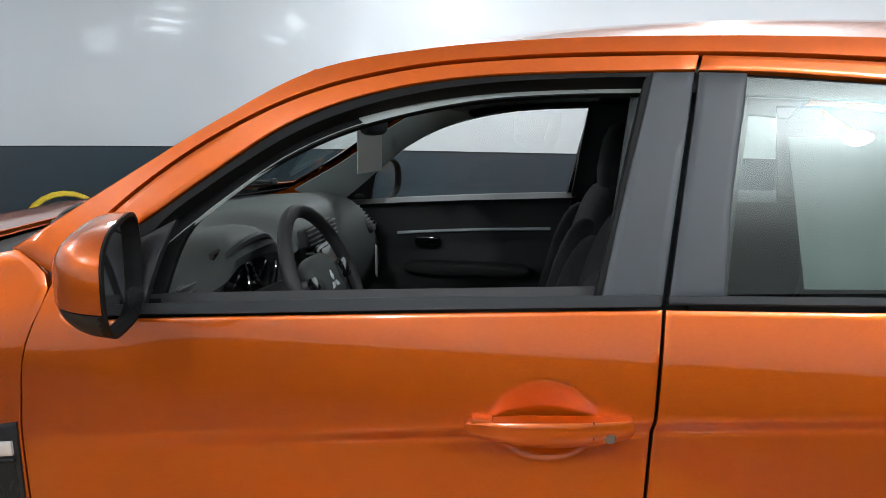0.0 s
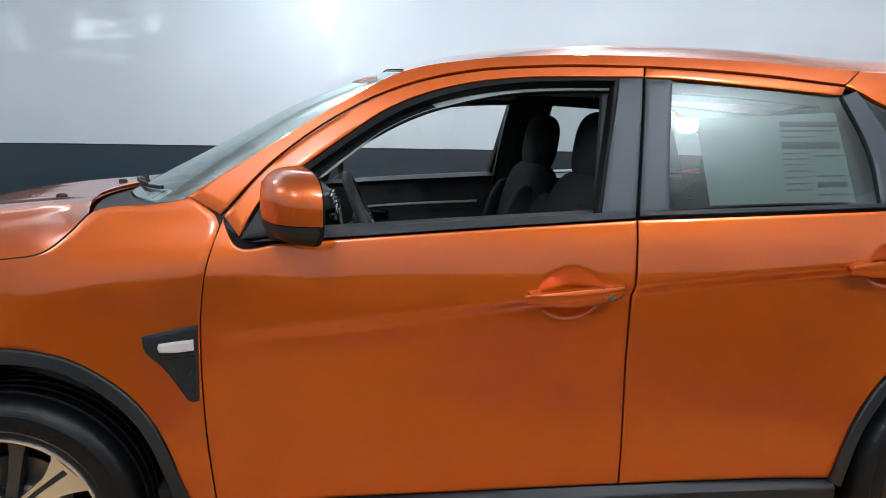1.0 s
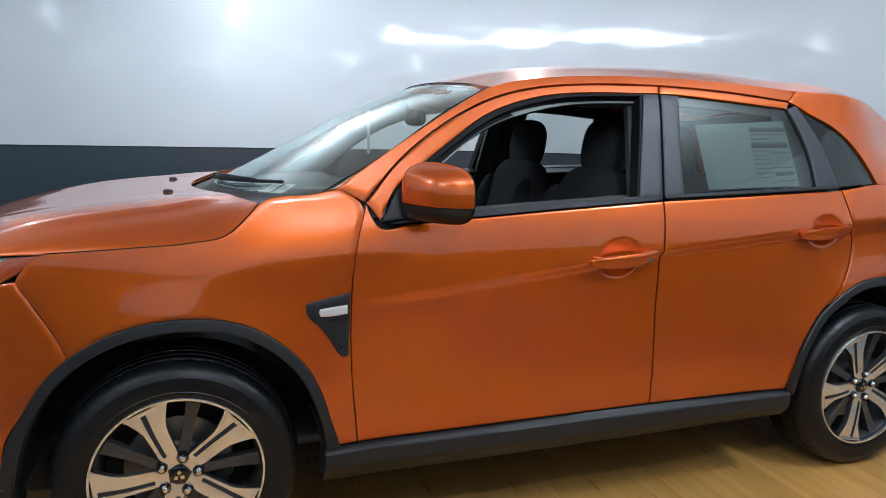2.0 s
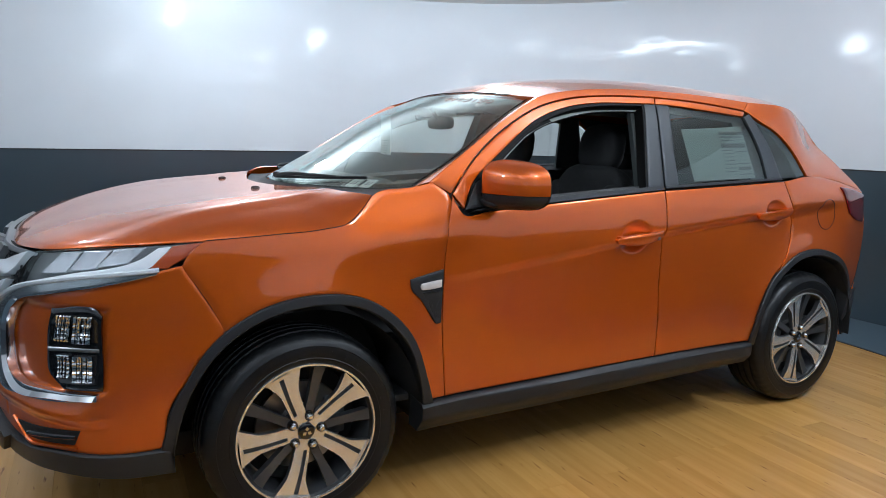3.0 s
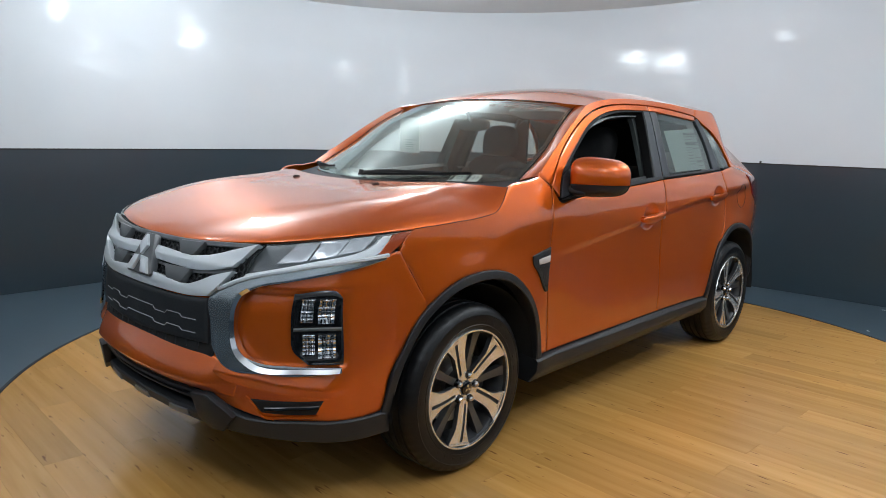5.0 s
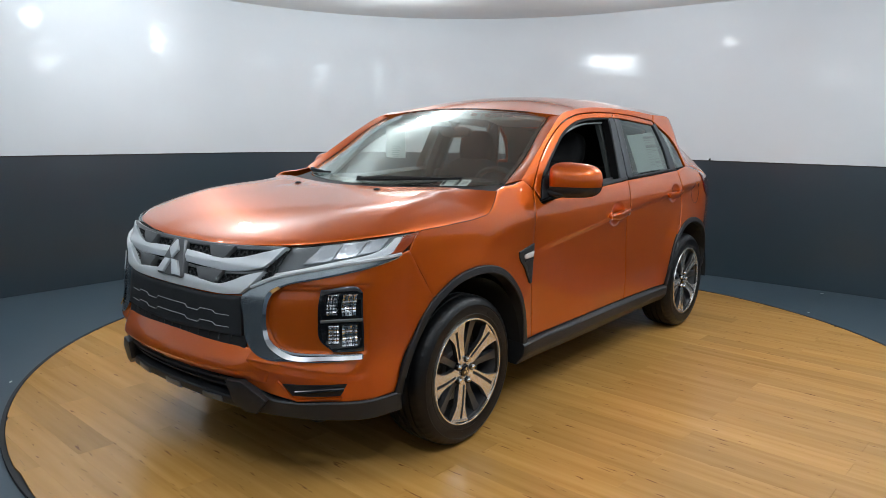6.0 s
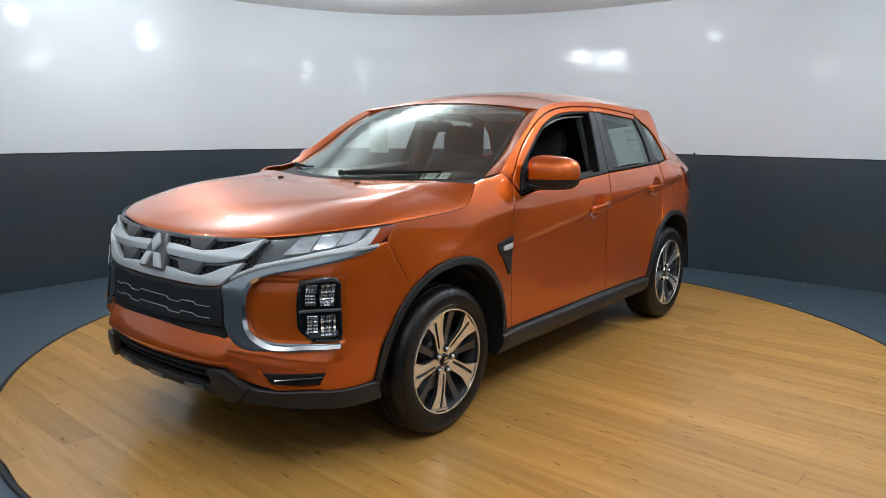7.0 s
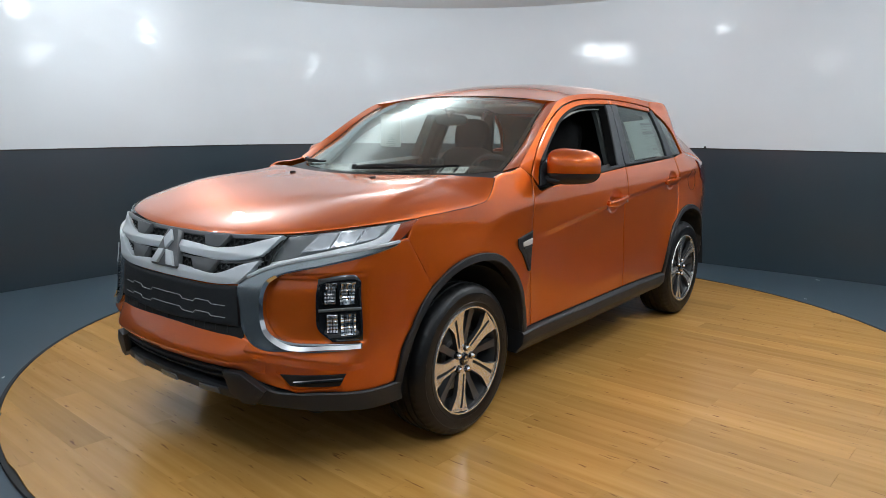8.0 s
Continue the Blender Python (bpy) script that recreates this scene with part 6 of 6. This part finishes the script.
def steering_wheel():
    c = Vector((0.930, -0.37, 1.035))
    ax = Vector((math.cos(radians(24)), 0, math.sin(radians(24))))
    ey = Vector((0, 1, 0))
    ez = ax.cross(ey)
    if ez.z < 0:
        ez = -ez
    R = 0.185

    def at_plane(a, r, d=0.0):
        return c + ey * (r * math.cos(a)) + ez * (r * math.sin(a)) + ax * d
    rim = part("steering_wheel", tube([at_plane(math.tau * i / 48, R) for i in range(48)], 0.0165, 12, closed=True), CABIN_BLACK, CAR, "black three-spoke steering wheel")
    rot = Matrix((ey, ez, ax)).transposed()
    hub = bmesh.new()
    pillow(0, 0, 0, 0.17, 0.15, 0.06, 3.2, bm=hub)
    bmesh.ops.transform(hub, matrix=Matrix.Translation(c - ax * 0.012) @ rot.to_4x4(), verts=hub.verts[:])
    part("hub_pad", hub, CABIN_GREY, rim, "grey airbag pad")
    for a0 in (0.10, math.pi - 0.10, -math.pi / 2):
        sp = [at_plane(a0, 0.06, -0.012), at_plane(a0, 0.12, -0.010), at_plane(a0, 0.178, -0.002)]
        part("spoke", tube(sp, 0.03, 10, flat=0.35 if abs(a0) > 1.5 and a0 < 0 else 1.0, radii=[0.030, 0.022, 0.018]), CABIN_BLACK, rim)
        if a0 > -1:
            part("button_pad", pillow(*at_plane(a0, 0.115, 0.014), 0.012, 0.05, 0.05, 4, 12, 8, turn=rot @ Matrix.Rotation(radians(90), 3, "Y")), GLOSS_BLACK, rim)
    for k in range(3):
        a = math.pi / 2 + math.tau * k / 3
        q = [at_plane(a, 0.003, 0.020), at_plane(a + 0.52, 0.015, 0.020), at_plane(a, 0.028, 0.020), at_plane(a - 0.52, 0.015, 0.020)]
        bm = bmesh.new()
        bm.faces.new([bm.verts.new(p) for p in q])
        r = bmesh.ops.extrude_face_region(bm, geom=bm.faces[:])
        for v in r["geom"]:
            if isinstance(v, bmesh.types.BMVert):
                v.co -= ax * 0.004
        bmesh.ops.recalc_face_normals(bm, faces=bm.faces[:])
        part("wheel_mark", bm, SILVER, rim, "bright metal mark")
    part("column", tube([c - ax * 0.02, c - ax * 0.20], 0.05, 14), CABIN_BLACK, rim)
    part("stalk", tube([c - ax * 0.05, at_plane(math.pi, 0.14, -0.05), at_plane(math.pi, 0.20, -0.04)], 0.011, 8), CABIN_BLACK, rim)


steering_wheel()


def seat(x, y, wide, tall, head=True, name="front_seat"):
    s = part(name, pillow(x + 0.0, y, 0.62, 0.52, wide, 0.20, 3.4), CLOTH, CAR, "black cloth seat")
    back = pillow(x + 0.27, y, 0.90, 0.17, wide, tall, 3.6, 28, 18, turn=Matrix.Rotation(radians(14), 3, "Y"))
    part("backrest", back, CLOTH, s)
    for k in (-1, 1):
        part("bolster", pillow(x + 0.215, y + k * (wide / 2 - 0.055), 0.88, 0.16, 0.10, tall * 0.8, 3.0, 16, 12, turn=Matrix.Rotation(radians(14), 3, "Y")), CLOTH, s)
    if head:
        part("headrest", pillow(x + 0.360, y, 1.300, 0.12, 0.27, 0.235, 2.9, 24, 14, turn=Matrix.Rotation(radians(8), 3, "Y")), CLOTH, s)
        for k in (-1, 1):
            part("headrest_post", tube([(x + 0.335, y + 0.07 * k, 1.14), (x + 0.35, y + 0.07 * k, 1.24)], 0.007, 8), CHROME, s)
    part("seat_base", box(x, y, 0.45, 0.45, wide * 0.8, 0.16, 0.02), CABIN_BLACK, s)
    return s


seat(1.30, -0.36, 0.50, 0.66)
seat(1.30, 0.36, 0.50, 0.66)
bench = part("rear_seat", pillow(2.10, 0, 0.62, 0.50, 1.30, 0.20, 4), CLOTH, CAR, "black cloth rear bench")
part("backrest", pillow(2.40, 0, 0.88, 0.17, 1.28, 0.58, 4, turn=Matrix.Rotation(radians(18), 3, "Y")), CLOTH, bench)
for y in (-0.40, 0.40):
    part("headrest", pillow(2.49, y, 1.20, 0.10, 0.26, 0.14, 3), CLOTH, bench)
part("console", pillow(1.10, 0, 0.58, 0.95, 0.22, 0.26, 6), CABIN_BLACK, CAR, "black centre console")
part("armrest", pillow(1.42, 0, 0.74, 0.30, 0.18, 0.10, 4), CLOTH, CAR)
part("cabin_floor", box(1.5, 0, 0.37, 2.3, 1.5, 0.03, 0.01), CABIN_BLACK, CAR, "black carpet floor")

for sd in SIDES:
    fdoor, rdoor = DOORS[sd]
    inner_f = [[(0.56, 0.42), (1.0, 0.42), (1.58, 0.42)], [(0.66, 1.116), (1.1, 1.143), (1.55, 1.170)], [(0.56, 0.42), (0.60, 0.9), (0.66, 1.116)], [(1.58, 0.42), (1.56, 1.0), (1.55, 1.170)]]
    trim = part("door_trim", panel(inner_f, 24, 16, off=-0.075, deep=0.02, side=sd, lift=lambda s, z: 0.030 * ease(0.98, 1.11, z)), CABIN_BLACK, fdoor, "black moulded door trim")
    part("door_pull", line_on([(0.86, 0.985), (1.10, 1.005), (1.46, 1.025)], -0.090, 0.006, sd, 16), SILVER, fdoor, "thin bright metal strip")
    arm = pillow(1.14, -0.735, 0.845, 0.50, 0.075, 0.055, 3.5)
    part("door_armrest", mirror(arm) if sd > 0 else arm, CABIN_BLACK, fdoor)
    opener = pillow(0.985, -0.755, 0.945, 0.10, 0.02, 0.045, 4)
    part("door_opener", mirror(opener) if sd > 0 else opener, GLOSS_BLACK, fdoor)
    part("opener_lever", line_on([(0.95, 0.944), (0.985, 0.945), (1.02, 0.946)], -0.106, 0.007, sd, 4), SILVER, fdoor)
    inner_r = [[(1.64, 0.42), (1.9, 0.42), (2.2, 0.45)], [(1.66, 1.15), (2.0, 1.165), (2.40, 1.175)], [(1.64, 0.42), (1.66, 1.15)], [(2.2, 0.45), (2.36, 0.8), (2.40, 1.175)]]
    part("door_trim", panel(inner_r, 16, 12, off=-0.075, deep=0.02, side=sd, lift=lambda s, z: 0.045 * ease(1.0, 1.15, z)), CABIN_BLACK, rdoor, "black moulded door trim")
    base, top, side = windshield_edges()
    glass_edge = [(x + 0.025, y + 0.03, z - 0.018) for x, y, z in spline(side, 24)]
    frame_edge = [skin(a, z, -0.050) for a, z in spline([(0.60, 1.09), (0.66, 1.13), (0.80, 1.245), (0.97, 1.368), (1.10, 1.425), (1.166, 1.444)], 24)]
    g = [[tuple(a[k] + (b[k] - a[k]) * f + (0.010 * math.sin(math.pi * f) if k == 1 else 0) for k in range(3)) for f in (0, 0.25, 0.5, 0.75, 1.0)] for a, b in zip(glass_edge, frame_edge)]
    pa = slab(g, 0.006)
    part("pillar_trim", mirror(pa) if sd > 0 else pa, CABIN_LIGHT, CAR, "light grey front pillar trim")
    rail_f = [[(1.10, 1.425), (1.166, 1.444), (1.311, 1.474), (1.454, 1.486), (1.60, 1.490)], [(1.02, 1.500), (1.15, 1.530), (1.30, 1.545), (1.62, 1.555)], [(1.10, 1.425), (1.02, 1.500)], [(1.60, 1.490), (1.62, 1.555)]]
    part("rail_trim", panel(rail_f, 16, 4, off=-0.045, deep=0.01, side=sd, gap=0), CABIN_LIGHT, CAR, "grey roof rail trim")
    pillar_b = [[(1.515, 0.50), (1.75, 0.50)], [(1.575, 1.52), (1.775, 1.52)], [(1.515, 0.50), (1.53, 1.14), (1.575, 1.52)], [(1.75, 0.50), (1.73, 1.14), (1.775, 1.52)]]
    part("pillar_trim", panel(pillar_b, 6, 20, off=-0.060, deep=0.03, side=sd, gap=0, edge=0.01), CABIN_GREY, CAR, "dark grey middle pillar trim")
    belt = [(1.66, 1.42), (1.63, 1.20), (1.60, 0.95), (1.58, 0.60)]
    part("seat_belt", line_on(belt, -0.085, 0.022, sd, 16, 0.12), CLOTH, CAR, "black seat belt")
    pillar_c = [[(2.27, 1.15), (2.50, 1.15)], [(2.20, 1.50), (2.34, 1.50)], [(2.27, 1.15), (2.20, 1.50)], [(2.50, 1.15), (2.34, 1.50)]]
    part("pillar_trim", panel(pillar_c, 6, 12, off=-0.045, deep=0.02, side=sd, gap=0), CABIN_GREY, CAR)
    rail_r = [[(1.60, 1.495), (1.95, 1.480), (2.25, 1.455)], [(1.62, 1.555), (1.95, 1.55), (2.30, 1.525)], [(1.60, 1.495), (1.62, 1.555)], [(2.25, 1.455), (2.30, 1.525)]]
    part("pillar_trim", panel(rail_r, 14, 4, off=-0.045, deep=0.01, side=sd, gap=0), CABIN_GREY, CAR)
    pillar_d = [[(2.66, 1.17), (3.0, 1.15)], [(2.34, 1.50), (2.80, 1.46)], [(2.66, 1.17), (2.56, 1.34), (2.34, 1.50)], [(3.0, 1.15), (2.80, 1.46)]]
    part("pillar_trim", panel(pillar_d, 8, 10, off=-0.045, deep=0.01, side=sd, gap=0), CABIN_GREY, CAR)
    sun = pillow(1.09, -0.36, 1.468, 0.17, 0.36, 0.022, 5, turn=Matrix.Rotation(radians(14), 3, "Y"))
    part("sun_visor", mirror(sun) if sd > 0 else sun, CABIN_LIGHT, CAR, "grey sun visor")


def headliner():
    g = []
    for i in range(17):
        row = []
        for j in range(17):
            y = (-0.60 + 1.20 * i / 16) * (1 - 0.22 * ease(9, 16, j))
            x = 1.02 + 0.05 * (y / 0.6) ** 2 + (2.78 - 1.02) * j / 16
            z = 1.530 + 0.050 * math.sin(math.pi * j / 16) ** 0.7 - 0.055 * (y / 0.6) ** 2 - 0.03 * j / 16
            row.append((x, y, z))
        g.append(row)
    return slab(g, 0.006, True)


part("headliner", headliner(), CABIN_LIGHT, CAR, "grey headliner")
mir = part("rear_view_mirror", pillow(0.955, 0.0, 1.405, 0.045, 0.23, 0.065, 3.2), CABIN_BLACK, CAR, "black interior mirror")
part("mirror_stem", tube([(0.90, 0, 1.475), (0.925, 0, 1.44), (0.95, 0, 1.41)], 0.011, 8), CABIN_BLACK, mir)
turn_tag = Matrix.Rotation(radians(-10), 3, "Z")
tagp = part("hang_tag", box(0.845, 0.39, 1.340, 0.0015, 0.20, 0.20, 0.0, turn=turn_tag), PAPER, CAR, "white paper tag hung inside the windshield")
for k in range(6):
    wide = (0.085, 0.05, 0.095, 0.07, 0.09, 0.06)[k]
    part("tag_print", box(0.8438, 0.3902, 1.312 - 0.013 * k, 0.0006, wide, 0.0045, 0.0, turn=turn_tag), PAPER_GREEN, tagp)


# ---- turntable boards, each a piece of its own ----
def boards():
    turn = Matrix.Translation((TABLE_X, TABLE_Y, 0)) @ Matrix.Rotation(radians(-3), 4, "Z")
    inv = turn.inverted()
    width, length, R = 0.152, 1.25, TABLE_R - 0.008
    k = math.floor((0.963 - R) / width)
    x = -0.963 + k * width
    while x < R:
        x1 = x + width
        y = (-0.96 if k % 2 == 0 else -1.557) - 2 * length
        while y < R:
            y1 = y + length
            xs = [max(-R, min(R, x + 0.0003 + (x1 - x - 0.0006) * i / 6)) for i in range(7)]
            lo = [(a, max(y + 0.0006, -math.sqrt(max(0, R * R - a * a)))) for a in xs]
            hi = [(a, min(y1 - 0.0006, math.sqrt(max(0, R * R - a * a)))) for a in xs]
            keep = [i for i in range(7) if hi[i][1] - lo[i][1] > 0.004]
            if len(keep) > 1:
                if y1 < math.sqrt(max(0, R * R - max(abs(x), abs(x1)) ** 2)) and y > -math.sqrt(max(0, R * R - max(abs(x), abs(x1)) ** 2)):
                    out = [lo[0], lo[-1], hi[-1], hi[0]]
                else:
                    out = [lo[i] for i in keep] + [hi[i] for i in keep[::-1]]
                bm = prism([(b, -a) for a, b in out], 0.008, lambda px, py, pz: Vector((px, py, pz - 0.008)))
                me = bpy.data.meshes.new("board")
                bm.to_mesh(me)
                bm.free()
                me.materials.append(WOOD)
                ob = new("board", me)
                ob.parent = TURNTABLE
                ob.matrix_parent_inverse = TURNTABLE.matrix_world.inverted()
                ob.matrix_world = turn @ Matrix.Rotation(radians(90), 4, "Z") 
            y = y1
        x = x1
        k += 1


bpy.context.view_layer.update()
boards()
